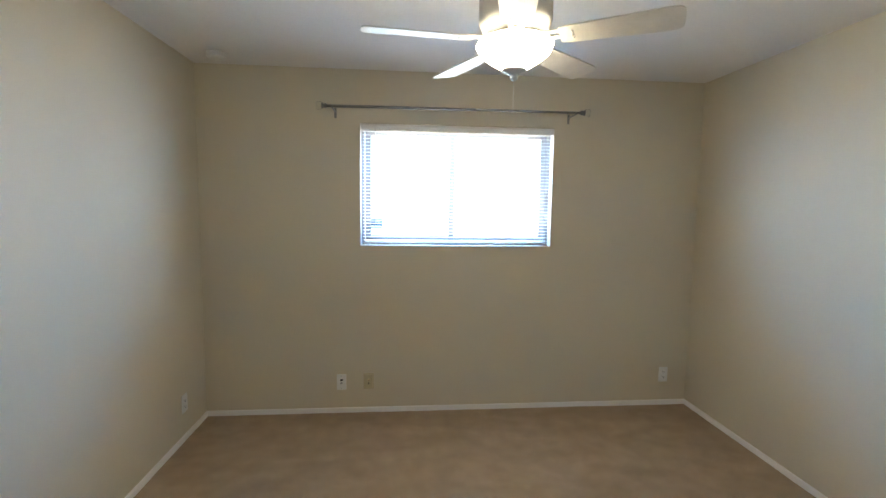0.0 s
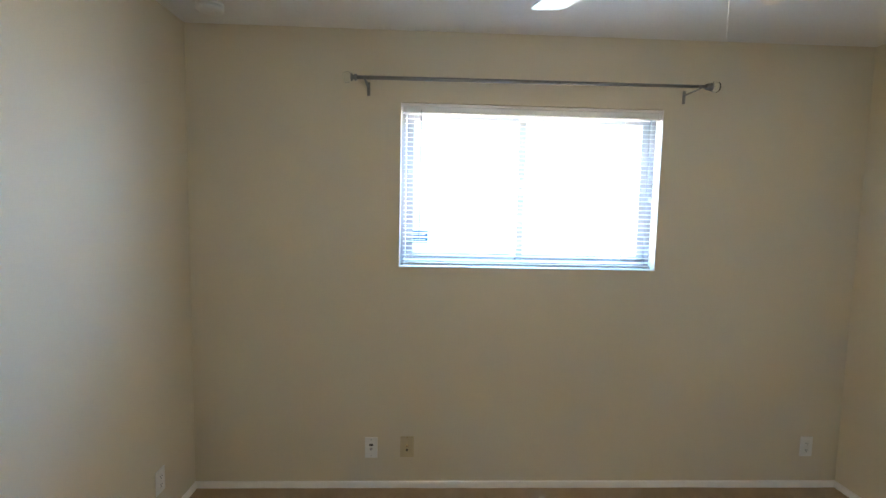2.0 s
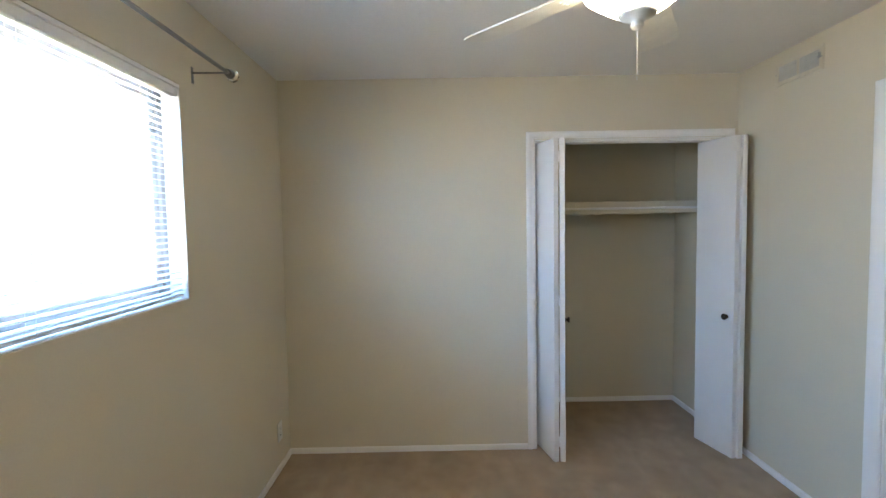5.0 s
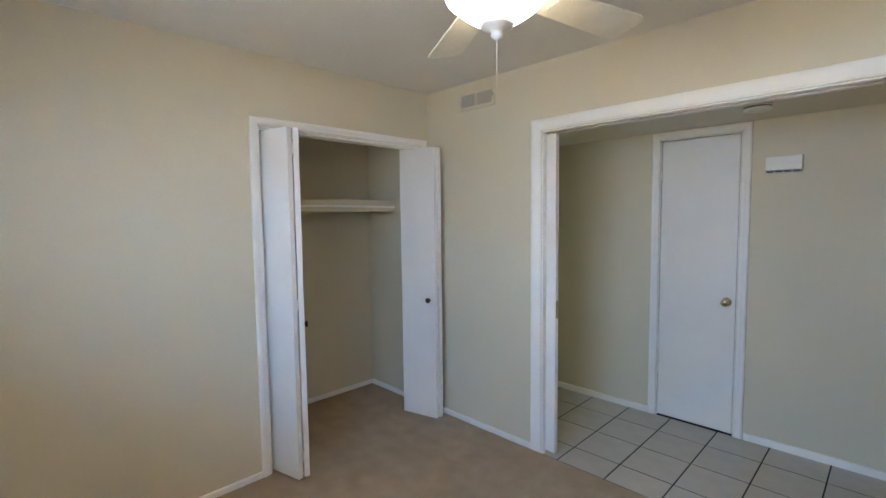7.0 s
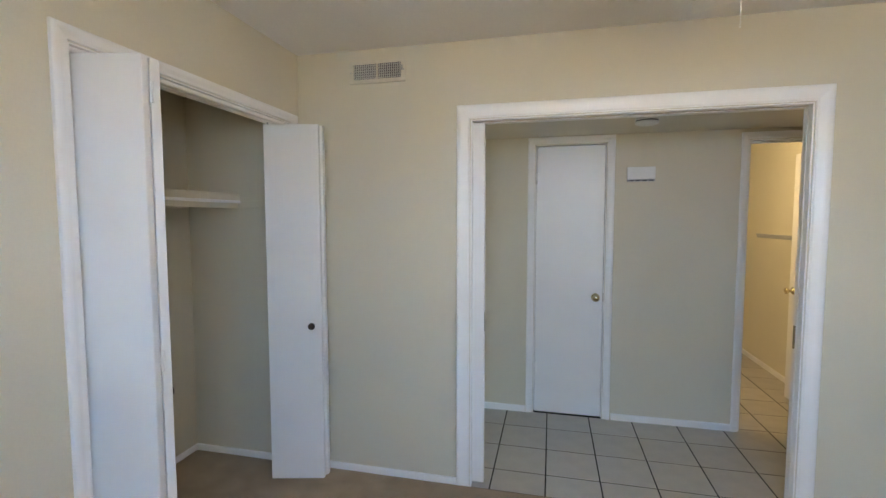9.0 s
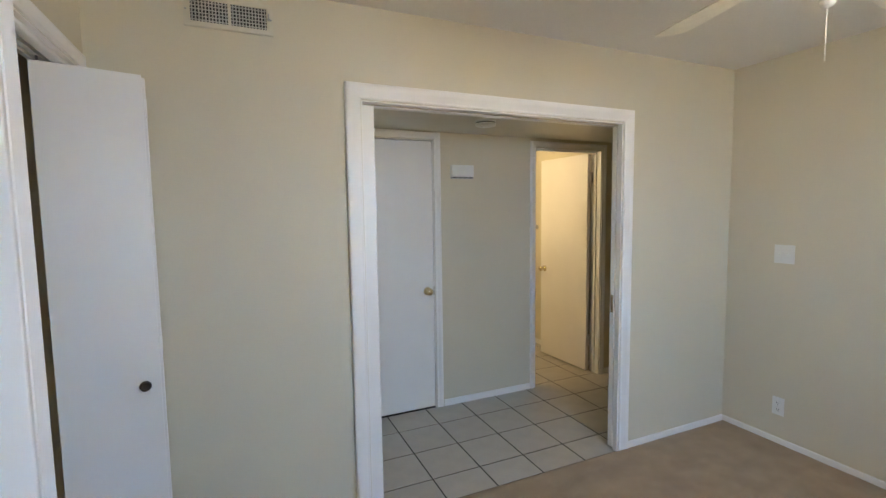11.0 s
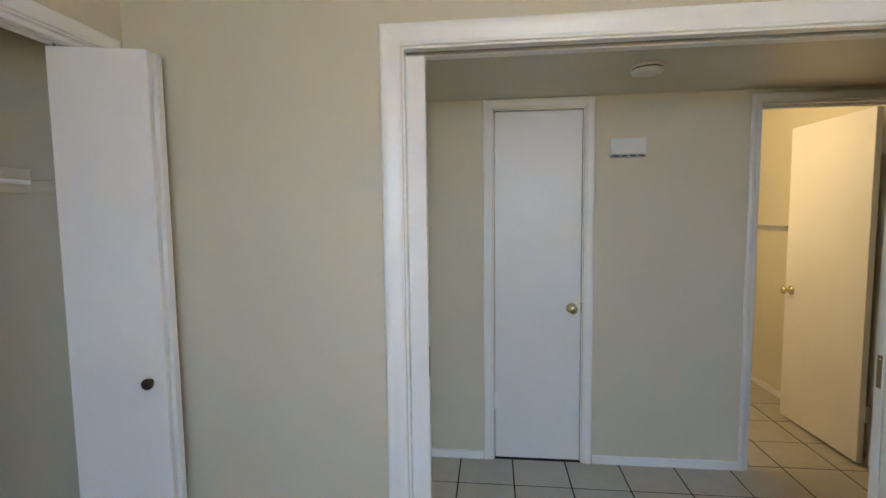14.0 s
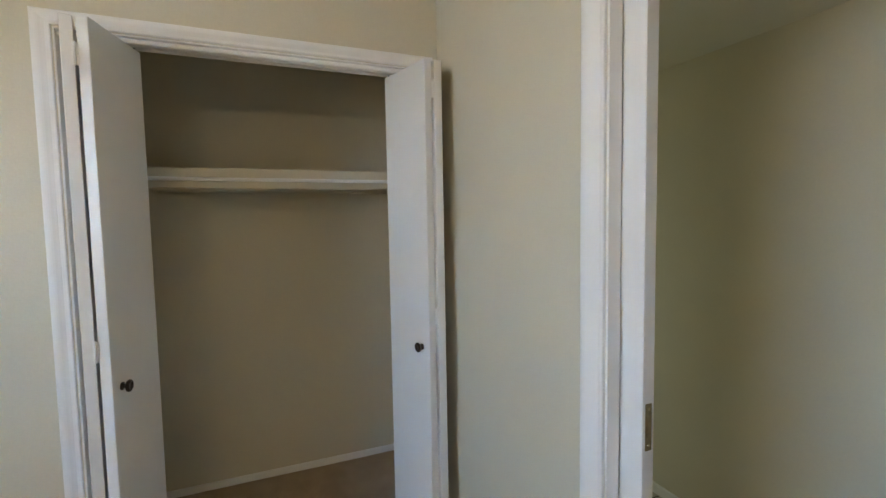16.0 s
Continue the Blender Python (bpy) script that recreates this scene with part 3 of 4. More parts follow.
for k in range(5):
    ang = 41.5 + 72 * k
    if blade_mesh is None:
        bm = bmesh.new()
        out = [(0.165, -0.045), (0.20, -0.052), (0.35, -0.060), (0.51, -0.067), (0.540, -0.065), (0.554, -0.057), (0.560, -0.044), (0.562, 0.0)]
        out = out + [(a, -b) for a, b in out[-2::-1]]
        lo = [bm.verts.new((a, b, -0.0025)) for a, b in out]
        hi = [bm.verts.new((a, b, 0.0025)) for a, b in out]
        bm.faces.new(lo[::-1])
        bm.faces.new(hi)
        for i in range(len(out)):
            j = (i + 1) % len(out)
            bm.faces.new((lo[i], lo[j], hi[j], hi[i]))
        b = part("blade", bm, M_BLADE, fan)
        blade_mesh = b.data
        bm = bmesh.new()
        for s in (-1, 1):
            add_box(bm, 0.10, 0.20, s * 0.02 - 0.007, s * 0.02 + 0.007, 0.0028, 0.0068, bevel=0.001)
        add_box(bm, 0.185, 0.235, -0.032, 0.032, 0.0028, 0.0065, bevel=0.0015)
        add_box(bm, 0.085, 0.12, -0.022, 0.022, 0.0028, 0.012, bevel=0.002)
        for s in (-0.02, 0.0, 0.02):
            add_revolve(bm, [(0.0, -0.0045), (0.005, -0.004), (0.005, 0.0), (0.0, 0.0)], 8, (0.21, s, -0.0005))
        iron = part("blade_iron", bm, M_FAN, b)
        iron_mesh = iron.data
    else:
        b = new("blade", blade_mesh)
        b.parent = fan
        iron = new("blade_iron", iron_mesh)
        iron.parent = b
    b.matrix_basis = pose(0, 0, -0.303, 0, 0, ang) @ pose(0, 0, 0, -11, 0, 0)


# ---------------------------------------------------------------- closet: bifold doors, track, shelf
DOOR_Z0, DOOR_Z1 = 0.018, 2.010


def leaf_bm(p, q, inner, t=0.032):
    """A door leaf whose outer face runs p to q in plan; inner: the side towards which its thickness lies."""
    p, q = Vector(p), Vector(q)
    d = (q - p).normalized()
    n = Vector((-d.y, d.x))
    if n.dot(Vector(inner)) < 0:
        n = -n
    m = Matrix(((d.x, n.x, 0, p.x), (d.y, n.y, 0, p.y), (0, 0, 1, 0), (0, 0, 0, 1)))
    return box_bm(0, (q - p).length, 0, t, DOOR_Z0, DOOR_Z1, bevel=0.0018, m=m), m


def bifold(pivot_y, apex1, apex2, end_y, s):
    """s: +1 for the pair on the south jamb, whose second leaf faces north."""
    ax, tx = 3.366, 3.656
    d = thing("bifold_door", (tx, pivot_y, 0), "white flush bifold closet door pair folded open", "closet door", "closet bifold doors")
    o = Vector((tx, pivot_y))
    bm, _ = leaf_bm(Vector((ax, apex1)) - o, Vector((tx, pivot_y)) - o, (0, s))
    part("jamb_leaf", bm, M_DOOR, d)
    bm, m2 = leaf_bm(Vector((ax, apex2)) - o, Vector((tx, end_y)) - o, (0, -s))
    leaf = part("lead_leaf", bm, M_DOOR, d)
    # knob on the outer face of the lead leaf
    at = m2 @ Vector((0.052, 0, 0.902))
    nrm = (m2.to_3x3() @ Vector((0, -1, 0))).normalized()
    turn = nrm.to_track_quat("Z", "Y").to_matrix().to_4x4()
    bm = revolve_bm([(0.0, 0.0), (0.013, 0.0), (0.013, 0.003), (0.007, 0.005), (0.007, 0.011), (0.015, 0.015), (0.0195, 0.019), (0.019, 0.024), (0.014, 0.027),
                     (0.012, 0.0255), (0.0, 0.0255)], 20, at, turn)
    part("knob", bm, M_BRONZE, leaf, "small round dark bronze knob")
    ym = (apex1 + apex2) / 2 - pivot_y
    for z in (0.15, 1.03, 1.90):
        bm = bmesh.new()
        add_rod(bm, (ax - tx - 0.003, ym, z - 0.034), (ax - tx - 0.003, ym, z + 0.034), 0.0032, 8)
        add_box(bm, ax - tx - 0.0010, ax - tx + 0.001, ym - 0.008, ym + 0.008, z - 0.032, z + 0.032)
        part("hinge", bm, M_TRIM, d, "painted white butt hinge")
    bm = bmesh.new()
    add_rod(bm, (-0.025, s * 0.014, DOOR_Z1 - 0.01), (-0.025, s * 0.014, 2.026), 0.004, 8)
    add_rod(bm, (-0.02, end_y - pivot_y - s * 0.014, DOOR_Z1 - 0.01), (-0.02, end_y - pivot_y - s * 0.014, 2.026), 0.004, 8)
    part("pivot_pin", bm, M_STEEL, d)
    return d


bifold(1.298, 1.232, 1.163, 1.089, -1)
bifold(0.086, 0.062, 0.132, 0.204, 1)
tr = thing("bifold_track", (3.635, 0.692, 2.030), "white metal track under the closet head", "door track", kind="")
bm = bmesh.new()
add_box(bm, -0.0175, -0.013, -0.594, 0.594, -0.015, 0)
add_box(bm, 0.013, 0.0175, -0.594, 0.594, -0.015, 0)
add_box(bm, -0.013, 0.013, -0.594, 0.594, -0.003, 0)
part("rail", bm, M_TRIM, tr)
structure("trim_closet_head", box_bm(W + 0.012, W + 0.045, CLO[0] + 0.004, CLO[1] - 0.004, 2.0125, 2.0300, bevel=0.006, seg=2), M_TRIM,
          "rounded white moulding along the closet head", "trim")

shelf = thing("closet_shelf", (BACK, 0.76, 1.56), "painted wooden closet shelf on wall cleats", "shelf")
part("board", box_bm(-0.370, -0.001, -0.759, 0.759, 0.046, 0.088, bevel=0.002), M_WALL, shelf, "beige painted shelf board")
part("nosing", box_bm(-0.382, -0.369, -0.757, 0.757, 0.030, 0.047, bevel=0.005, seg=2), M_TRIM, shelf, "rounded white nosing strip")
part("front_rail", box_bm(-0.363, -0.343, -0.757, 0.757, 0.0, 0.046, bevel=0.003), M_WALL, shelf)
for sy in (-1, 1):
    part("side_cleat", box_bm(-0.645, -0.001, min(sy * 0.7585, sy * 0.745), max(sy * 0.7585, sy * 0.745), 0.002, 0.0455, bevel=0.002), M_WALL, shelf)
part("back_cleat", box_bm(-0.016, -0.0015, -0.744, 0.744, 0.002, 0.0455, bevel=0.002), M_WALL, shelf)


# ---------------------------------------------------------------- pocket doors
for name_s, edge, s in (("west", 0.988, -1), ("east", 2.479, 1)):
    pd = thing("pocket_door", (edge, -0.059, 0), "white flush pocket door slid into the wall", "door", "pocket doors")
    far = s * 0.74
    slab = part("slab", box_bm(min(0, far), max(0, far), -0.0175, 0.0175, 0.012, 2.005, bevel=0.0018), M_DOOR, pd)
    xs = sorted((-s * 0.0012, s * 0.002))
    bm = bmesh.new()
    add_box(bm, xs[0], xs[1], -0.0095, 0.0095, 0.875, 0.985, bevel=0.0006)
    part("edge_plate", bm, M_AGED, slab, "aged brass latch plate in the door edge")
    bm = bmesh.new()
    for z in (0.888, 0.972):
        add_rod(bm, (-s * 0.0022, 0, z), (s * 0.001, 0, z), 0.003, 8)
    part("screw", bm, M_BRASS, slab)


# ---------------------------------------------------------------- hall doors
def knob_bm(place, turn):
    return revolve_bm([(0.0, 0.0), (0.031, 0.0), (0.031, 0.003), (0.026, 0.007), (0.012, 0.010), (0.011, 0.028), (0.016, 0.034), (0.025, 0.041), (0.0265, 0.050),
                       (0.023, 0.058), (0.012, 0.0625), (0.0, 0.063)], 28, place, turn)


d1 = tagged(new("door_1"), "white flush closet door shut in the hall wall", "door", kind="structure")
d1.matrix_basis = pose(1.994, HALL_Y - 0.003, 0)
slab = part("slab", box_bm(-0.2435, 0.2435, -0.035, 0.0, 0.012, 2.030, bevel=0.002), M_DOOR, d1)
part("knob", knob_bm((-0.192, 0.0, 0.915), pose(0, 0, 0, -90)), M_BRASS, d1, "round polished brass door knob")
part("latch_plate", box_bm(-0.2478, -0.2437, -0.02, 0.0015, 0.885, 0.945), M_AGED, d1)
for z in (0.36, 1.80):
    bm = bmesh.new()
    add_rod(bm, (0.2455, 0.006, z - 0.044), (0.2455, 0.006, z + 0.044), 0.0062, 8)
    add_box(bm, 0.222, 0.2435, 0.0005, 0.002, z - 0.042, z + 0.042)
    part("hinge", bm, M_TRIM, d1, "painted white butt hinge")

d2 = tagged(new("door_2"), "white flush bathroom door standing open inwards", "door", kind="structure")
d2.matrix_basis = pose(0.1775, -1.187, 0, 0, 0, -87.7)
part("slab", box_bm(0.0, 0.655, -0.0175, 0.0175, 0.018, 2.01, bevel=0.002), M_DOOR, d2)
part("knob", knob_bm((0.595, 0.0175, 0.912), pose(0, 0, 0, -90)), M_BRASS, d2, "round polished brass door knob")
part("knob", knob_bm((0.595, -0.0175, 0.912), pose(0, 0, 0, 90)), M_BRASS, d2, "round polished brass door knob")
for z in (0.30, 1.80):
    bm = bmesh.new()
    add_rod(bm, (0.002, -0.022, z - 0.046), (0.002, -0.022, z + 0.046), 0.0055, 8)
    add_box(bm, -0.002, 0.026, -0.044, -0.0165, z - 0.044, z + 0.044, bevel=0.002)
    add_box(bm, -0.0015, 0.0005, -0.016, 0.014, z - 0.044, z + 0.044)
    part("hinge", bm, M_TRIM, d2, "painted white butt hinge")


# ---------------------------------------------------------------- small fixtures
def detector(place, r, label, slot):
    d = thing("smoke_detector", place, label, "smoke detector", "smoke detectors")
    part("base", revolve_bm([(0.0, 0.0), (r, 0.0), (r, -0.010), (r * 0.97, -0.012), (0.0, -0.012)], 36), M_PLASTIC, d)
    part("vent_ring", revolve_bm([(0.0, -0.011), (r * 0.94, -0.012), (r * 0.94, -0.018), (0.0, -0.018)], 36), slot, d)
    part("cover", revolve_bm([(0.0, -0.017), (r * 0.985, -0.018), (r, -0.022), (r * 0.96, -0.031), (r * 0.7, -0.037), (0.0, -0.039)], 36), M_PLASTIC, d)
    part("test_button", revolve_bm([(0.0, -0.037), (0.012, -0.0375), (0.012, -0.0405), (0.0, -0.041)], 16, (r * 0.35, 0, 0)), M_PLASTIC, d)
    return d


detector((0.232, 2.70, H), 0.058, "round white smoke detector on the bedroom ceiling", M_PLASTIC)
detector((1.572, -0.597, HALL_H), 0.068, "round white smoke detector with a dark slot on the hall ceiling", M_BLACK)


def plate(place, turn, w, h, material, label, category):
    p = thing("wall_plate", place, label, category, turn=turn)
    bm = box_bm(-w / 2, w / 2, -0.006, 0.0, -h / 2, h / 2, bevel=0.0022, seg=2)
    body = part("cover", bm, material, p)
    return p, body


def screw(body, x, z, material=M_PLASTIC):
    bm = revolve_bm([(0.0, 0.0), (0.0032, 0.0), (0.0026, 0.0012), (0.0, 0.0014)], 10, (x, -0.0058, z), pose(0, 0, 0, 90))
    part("screw", bm, material, body)


def outlet(place, turn, label):
    """Faces along -y of its own axes."""
    p, body = plate(place, turn, 0.07, 0.115, M_PLASTIC, label, "wall outlet")
    p.name = "wall_outlet"
    for s in (-1, 1):
        r = part("socket", box_bm(-0.0165, 0.0165, -0.0078, -0.004, s * 0.020 - 0.014, s * 0.020 + 0.014, bevel=0.004, seg=2), M_PLASTIC, p)
        bm = bmesh.new()
        add_box(bm, -0.0075, -0.005, -0.0084, -0.0076, s * 0.020 - 0.003, s * 0.020 + 0.006)
        add_box(bm, 0.005, 0.0075, -0.0084, -0.0076, s * 0.020 - 0.002, s * 0.020 + 0.005)
        add_rod(bm, (0, -0.0084, s * 0.020 - 0.008), (0, -0.0076, s * 0.020 - 0.008), 0.0024, 8)
        part("slots", bm, M_BLACK, r)
    screw(body, 0, 0)
    return p


outlet((3.372, L, 0.25), 0, "white duplex wall outlet on the window wall")
outlet((0.0, 2.607, 0.25), 90, "white duplex wall outlet above the baseboard")
outlet((0.0, 0.366, 0.253), 90, "white duplex wall outlet below the light switches")

p, body = plate((0.940, L, 0.24), 0, 0.068, 0.115, M_PLASTIC, "white cable and telephone wall plate", "wall plate")
bm = box_bm(-0.010, 0.010, -0.0075, -0.005, 0.010, 0.022, bevel=0.001)
part("phone_jack", bm, M_BLACK, p)
bm = revolve_bm([(0.0, 0.0), (0.008, 0.0), (0.008, 0.002), (0.005, 0.002), (0.005, 0.010), (0.0, 0.010)], 14, (0, -0.0055, -0.006), pose(0, 0, 0, 90))
part("cable_socket", bm, M_STEEL, p)
screw(body, 0, 0.044, M_STEEL)
screw(body, 0, -0.044, M_STEEL)
p, body = plate((1.134, L, 0.245), 0, 0.074, 0.117, M_IVORY, "old ivory cable wall plate", "wall plate")
bm = box_bm(-0.03, 0.03, -0.010, -0.005, -0.05, 0.05, bevel=0.003)
part("raised_panel", bm, M_IVORY, p)
bm = revolve_bm([(0.0, 0.0), (0.0075, 0.0), (0.0075, 0.002), (0.0048, 0.002), (0.0048, 0.009), (0.0, 0.009)], 14, (0, -0.0095, 0.012), pose(0, 0, 0, 90))
part("cable_socket", bm, M_BRASS, p)
bm = revolve_bm([(0.0, 0.0), (0.006, 0.0), (0.006, 0.001), (0.0, 0.001)], 12, (0, -0.0097, -0.015), pose(0, 0, 0, 90))
part("empty_hole", bm, M_BLACK, p)
screw(body, 0, 0.053, M_BRASS)

sw, body = plate((0.0, 0.360, 1.221), 90, 0.116, 0.115, M_PLASTIC, "white double light switch plate", "light switch")
sw.name = "light_switch"
for sx in (-0.023, 0.023):
    bm = box_bm(sx - 0.0055, sx + 0.0055, -0.0075, -0.0055, -0.0125, 0.0125, bevel=0.0006)
    b = part("toggle_frame", bm, M_PLASTIC, sw)
    up = 18 if sx < 0 else -18
    bm = box_bm(-0.004, 0.004, -0.018, 0.0, -0.004, 0.004, bevel=0.001, m=Matrix.Translation((sx, -0.0065, 0)) @ pose(0, 0, 0, up))
    part("toggle", bm, M_PLASTIC, sw)
    screw(body, sx, 0.030)
    screw(body, sx, -0.030)

# door chime box in the hall
ch = thing("door_chime", (1.515, HALL_Y, 1.81), "white plastic door chime box on the hall wall", "door chime")
part("back_plate", box_bm(-0.088, 0.088, 0.0, 0.012, -0.046, 0.046, bevel=0.002), M_PLASTIC, ch)
part("cover", box_bm(-0.092, 0.092, 0.010, 0.045, -0.036, 0.05, bevel=0.004, seg=2), M_PLASTIC, ch)
part("lower_lip", box_bm(-0.090, 0.090, 0.008, 0.040, -0.051, -0.038, bevel=0.003), M_GREYP, ch, "pale grey lower edge")
for k in range(4):
    sx = -0.066 + 0.044 * k
    part("sound_slot", box_bm(sx - 0.015, sx + 0.015, 0.0385, 0.0408, -0.049, -0.042), M_BLACK, ch)

# air register
vx0, vx1, vz0, vz1 = 2.910, 3.234, 2.248, 2.367
vent = thing("air_register", ((vx0 + vx1) / 2, 0.0, (vz0 + vz1) / 2), "painted steel air register with upright fins", "air vent")
vw, vh = (vx1 - vx0) / 2, (vz1 - vz0) / 2
iw, ih = 0.138, 0.041
bm = bmesh.new()
for a in ((-vw, -iw, -vh, vh), (iw, vw, -vh, vh), (-iw, iw, ih, vh), (-iw, iw, -vh, -ih), (-0.006, 0.006, -ih, ih)):
    add_box(bm, a[0], a[1], 0.0005, 0.007, a[2], a[3])
add_box(bm, -vw, vw, 0.0005, 0.011, -vh - 0.004, -vh + 0.004, bevel=0.001)
part("frame", bm, M_VENT, vent)
part("backing", box_bm(-iw - 0.002, iw + 0.002, 0.0004, 0.001, -ih - 0.002, ih + 0.002), M_BLACK, vent)
for k in range(6):
    zz = -ih + 0.0075 + k * 0.0134
    part("rear_fin", box_bm(-iw, iw, 0.0011, 0.0018, zz - 0.002, zz + 0.002), M_FIN, vent)
fin = None
for s in (-1, 1):
    for k in range(11):
        cx = s * (0.013 + k * 0.0119)
        if fin is None:
            f = part("fin", box_bm(-0.0034, 0.0034, -0.0007, 0.0007, -ih, ih, m=pose(0, 0, 0, 0, 0, 58)), M_FIN, vent)
            fin = f.data
        else:
            f = new("fin", fin)
            f.parent = vent
        f.location = (cx, 0.0042, 0)
bm = box_bm(-vw + 0.014, -vw + 0.019, 0.006, 0.018, -0.004, 0.022, bevel=0.001)
add_box(bm, -vw + 0.011, -vw + 0.022, 0.016, 0.020, -0.008, 0.002, bevel=0.001)
part("lever", bm, M_STEEL, vent)
for sx in (-1, 1):
    bm = revolve_bm([(0.0, 0.0), (0.004, 0.0), (0.003, 0.0015), (0.0, 0.002)], 10, (sx * (vw - 0.008), 0.0068, 0.0), pose(0, 0, 0, -90))
    part("screw", bm, M_STEEL, vent)

# ---------------------------------------------------------------- bathroom, seen through its doorway
tub = thing("bathtub", (0.79, -3.98, 0), "white bathtub with a plain front apron", "bathtub")
bm = bmesh.new()
add_box(bm, -0.758, 0.758, 0.36, 0.42, 0.001, 0.37, bevel=0.008, seg=2)
add_box(bm, -0.758, 0.758, -0.418, 0.36, 0.001, 0.10)
add_box(bm, -0.758, 0.758, -0.418, -0.36, 0.10, 0.37, bevel=0.006)
add_box(bm, -0.758, -0.69, -0.36, 0.36, 0.10, 0.37)
add_box(bm, 0.69, 0.758, -0.36, 0.36, 0.10, 0.37)
part("basin", bm, M_TUB, tub)

sur = thing("tub_surround", (0.03, -3.98, 0.372), "glossy cream wall panels around the tub", "tub surround")
bm = bmesh.new()
add_box(bm, 0.001, 0.016, -0.418, 0.42, 0.0, 1.50, bevel=0.003)
add_box(bm, 0.016, 1.519, -0.419, -0.404, 0.0, 1.50, bevel=0.003)
part("panel", bm, M_TUB, sur)
part("ledge", box_bm(0.014, 0.05, -0.405, 0.40, 0.50, 0.54, bevel=0.008, seg=2), M_TUB, sur)
part("ledge", box_bm(0.014, 0.05, -0.405, 0.40, 0.84, 0.87, bevel=0.008, seg=2), M_TUB, sur)
sp = thing("tub_faucet", (0.046, -3.93, 0.50), "chrome tub spout and lever valve", "faucet")
part("spout", revolve_bm([(0.0, 0.0), (0.032, 0.0), (0.03, 0.01), (0.027, 0.05), (0.022, 0.12), (0.018, 0.13), (0.0, 0.13)], 18, (0, 0, 0), pose(0, 0, 0, 0, 92, 0)), M_CHROME, sp)
part("escutcheon", revolve_bm([(0.0, 0.0), (0.085, 0.0), (0.08, 0.008), (0.04, 0.012), (0.03, 0.04), (0.0, 0.042)], 28, (0, 0, 0.14), pose(0, 0, 0, 0, 90, 0)), M_CHROME, sp)
bm = bmesh.new()
add_rod(bm, (0.04, 0, 0.14), (0.13, 0.0, 0.145), 0.009, 10)
part("lever", bm, M_CHROME, sp)
sh = thing("shower_head", (0.0465, -3.93, 1.80), "hand shower on a short arm with white hose", "shower head")
bm = bmesh.new()
add_rod(bm, (0, 0, 0.0), (0.09, 0, 0.03), 0.008, 10)
add_rod(bm, (0.09, 0, 0.03), (0.16, 0, -0.03), 0.008, 10)
add_revolve(bm, [(0.0, 0.0), (0.03, 0.0), (0.028, 0.006), (0.0, 0.008)], 18, (0, 0, 0), pose(0, 0, 0, 0, 90, 0))
part("arm", bm, M_CHROME, sh)
bm = box_bm(0.14, 0.185, -0.016, 0.016, -0.075, -0.025, bevel=0.006, seg=2)
part("bracket", bm, M_BRONZE, sh, "dark hand shower bracket")
bm = revolve_bm([(0.0, 0.0), (0.012, 0.0), (0.013, 0.05), (0.030, 0.075), (0.034, 0.09), (0.0, 0.092)], 20, (0.15, 0, -0.055), pose(0, 0, 0, 0, 62, 0))
part("head", bm, M_BRONZE, sh, "dark hand shower head")
hose_pts = [(0.155 + 0.075 * math.sin(2.6 * k / 14), -0.075 - 0.62 * k / 14) for k in range(15)]
bm = bmesh.new()
for (ax0, az0), (ax1, az1) in zip(hose_pts, hose_pts[1:]):
    add_rod(bm, (ax0, 0, az0), (ax1, 0, az1), 0.008, 8)
part("hose", bm, M_CORD, sh, "curved white shower hose")
rail = thing("towel_rail", (0.03, -2.55, 1.328), "slim grey chair rail on the bathroom wall", "towel rail")
bm = bmesh.new()
add_box(bm, 0.0005, 0.02, -0.40, 0.40, -0.012, 0.012, bevel=0.004, seg=2)
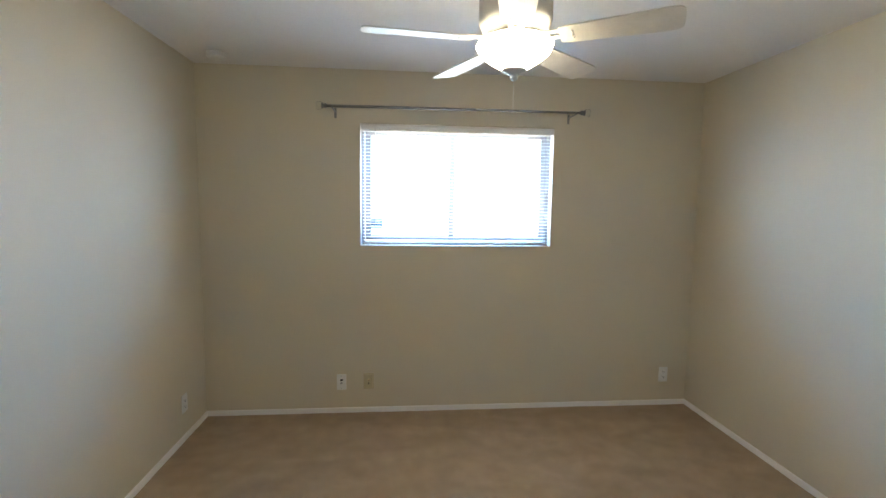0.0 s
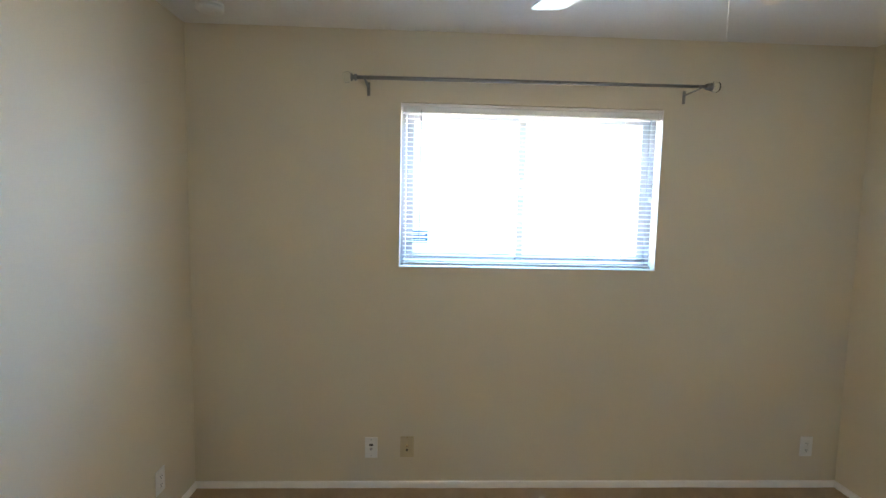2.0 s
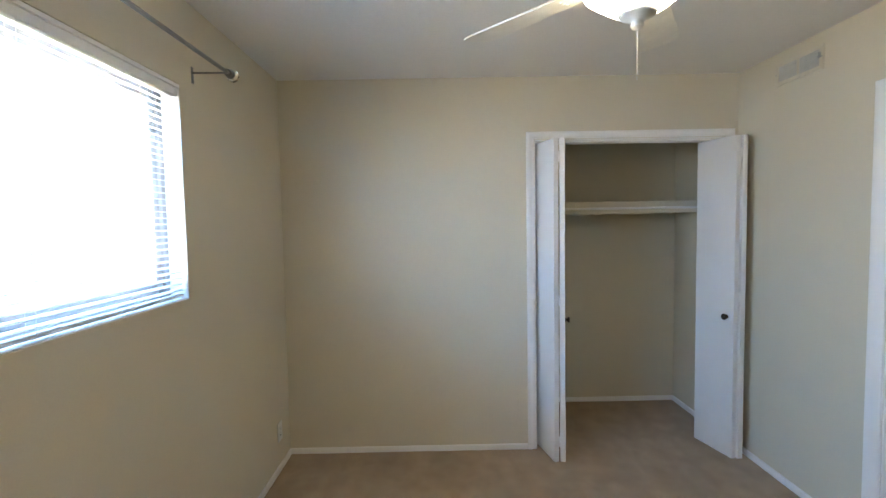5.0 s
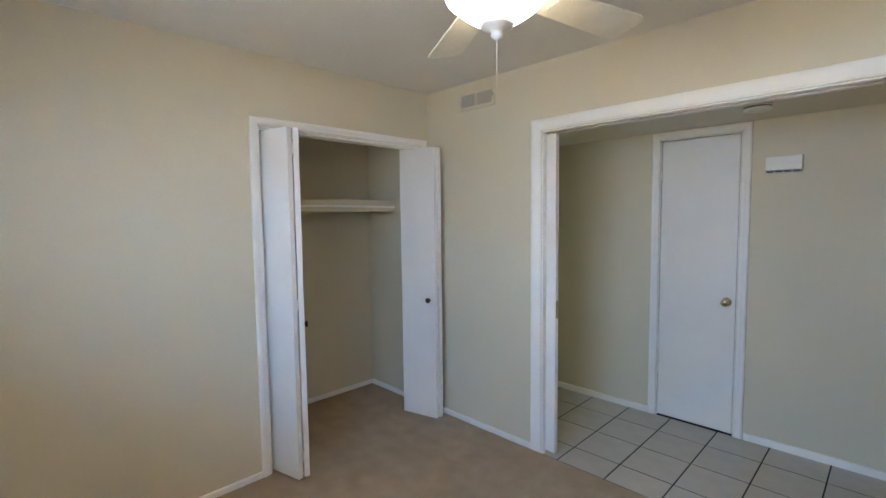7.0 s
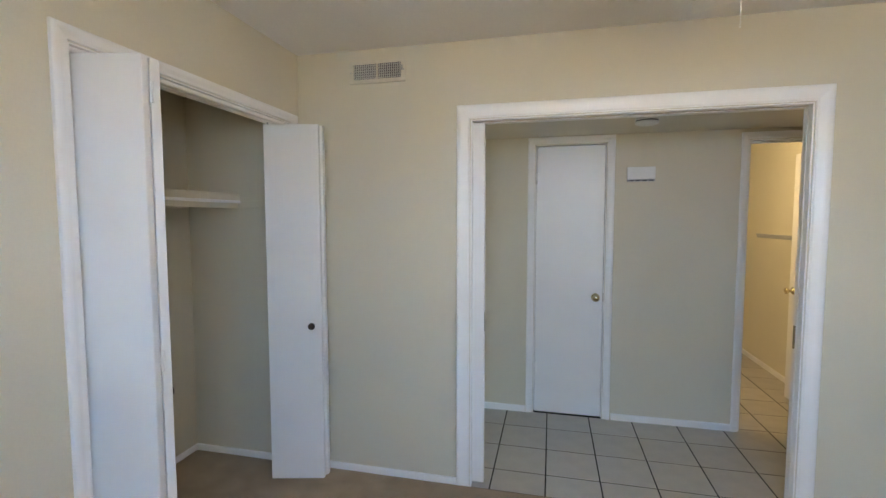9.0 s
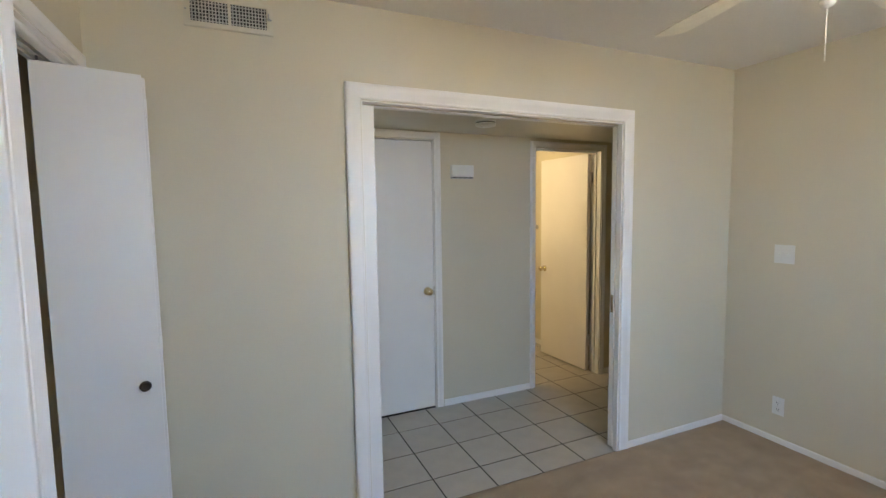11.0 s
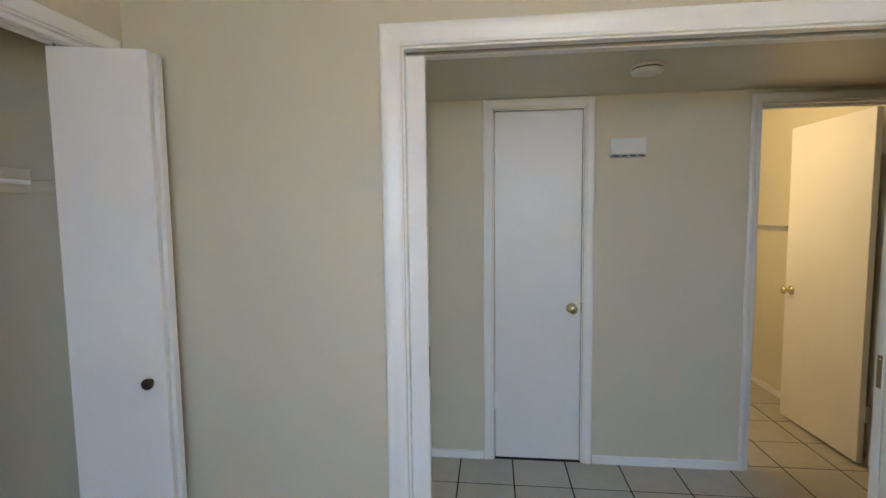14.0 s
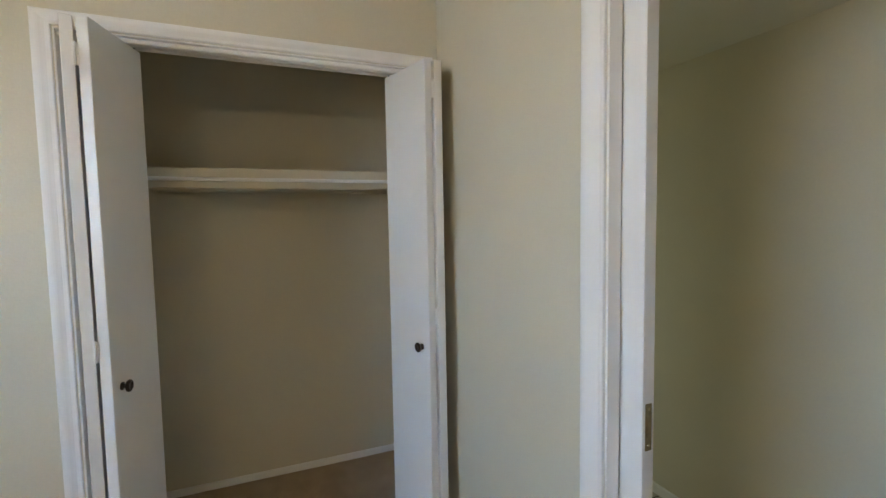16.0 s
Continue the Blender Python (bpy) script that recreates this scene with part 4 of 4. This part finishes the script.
add_box(bm, 0.0005, 0.012, -0.40, 0.40, -0.028, -0.012, bevel=0.003)
part("moulding", bm, M_GREYP, rail)

# ---------------------------------------------------------------- floor tiles
PITCH, GAP = 0.304, 0.008
GX, GY = 2.442, -0.832
tile_cache = {}


def tile_mesh(w, d):
    key = (round(w, 3), round(d, 3))
    if key not in tile_cache:
        bm = bmesh.new()
        bv = 0.0016
        lo = [bm.verts.new((a * w / 2, b * d / 2, -0.006)) for a, b in ((-1, -1), (1, -1), (1, 1), (-1, 1))]
        md = [bm.verts.new((a * w / 2, b * d / 2, -bv)) for a, b in ((-1, -1), (1, -1), (1, 1), (-1, 1))]
        hi = [bm.verts.new((a * (w / 2 - bv), b * (d / 2 - bv), 0)) for a, b in ((-1, -1), (1, -1), (1, 1), (-1, 1))]
        for r, s in ((lo, md), (md, hi)):
            for i in range(4):
                j = (i + 1) % 4
                bm.faces.new((r[i], r[j], s[j], s[i]))
        bm.faces.new(hi)
        me = bpy.data.meshes.new("tile")
        bm.to_mesh(me)
        bm.free()
        me.materials.append(M_TILE)
        tile_cache[key] = me
    return tile_cache[key]


for rx0, rx1, ry0, ry1 in ((-1.2, 4.6, HALL_Y, -0.012), (BATH[0], BATH[1], HALL_Y - T, HALL_Y), (0.03, 1.55, -3.56, HALL_Y - T)):
    for i in range(math.floor((rx0 - GX) / PITCH), math.ceil((rx1 - GX) / PITCH)):
        for j in range(math.floor((ry0 - GY) / PITCH), math.ceil((ry1 - GY) / PITCH)):
            xa, xb = max(rx0, GX + i * PITCH + GAP / 2), min(rx1, GX + (i + 1) * PITCH - GAP / 2)
            ya, yb = max(ry0, GY + j * PITCH + GAP / 2), min(ry1, GY + (j + 1) * PITCH - GAP / 2)
            if xb - xa < 0.004 or yb - ya < 0.004:
                continue
            t_ob = new("tile", tile_mesh(xb - xa, yb - ya))
            t_ob.parent = floor_tiled
            t_ob.location = ((xa + xb) / 2, (ya + yb) / 2, random.uniform(-0.0004, 0.0002))
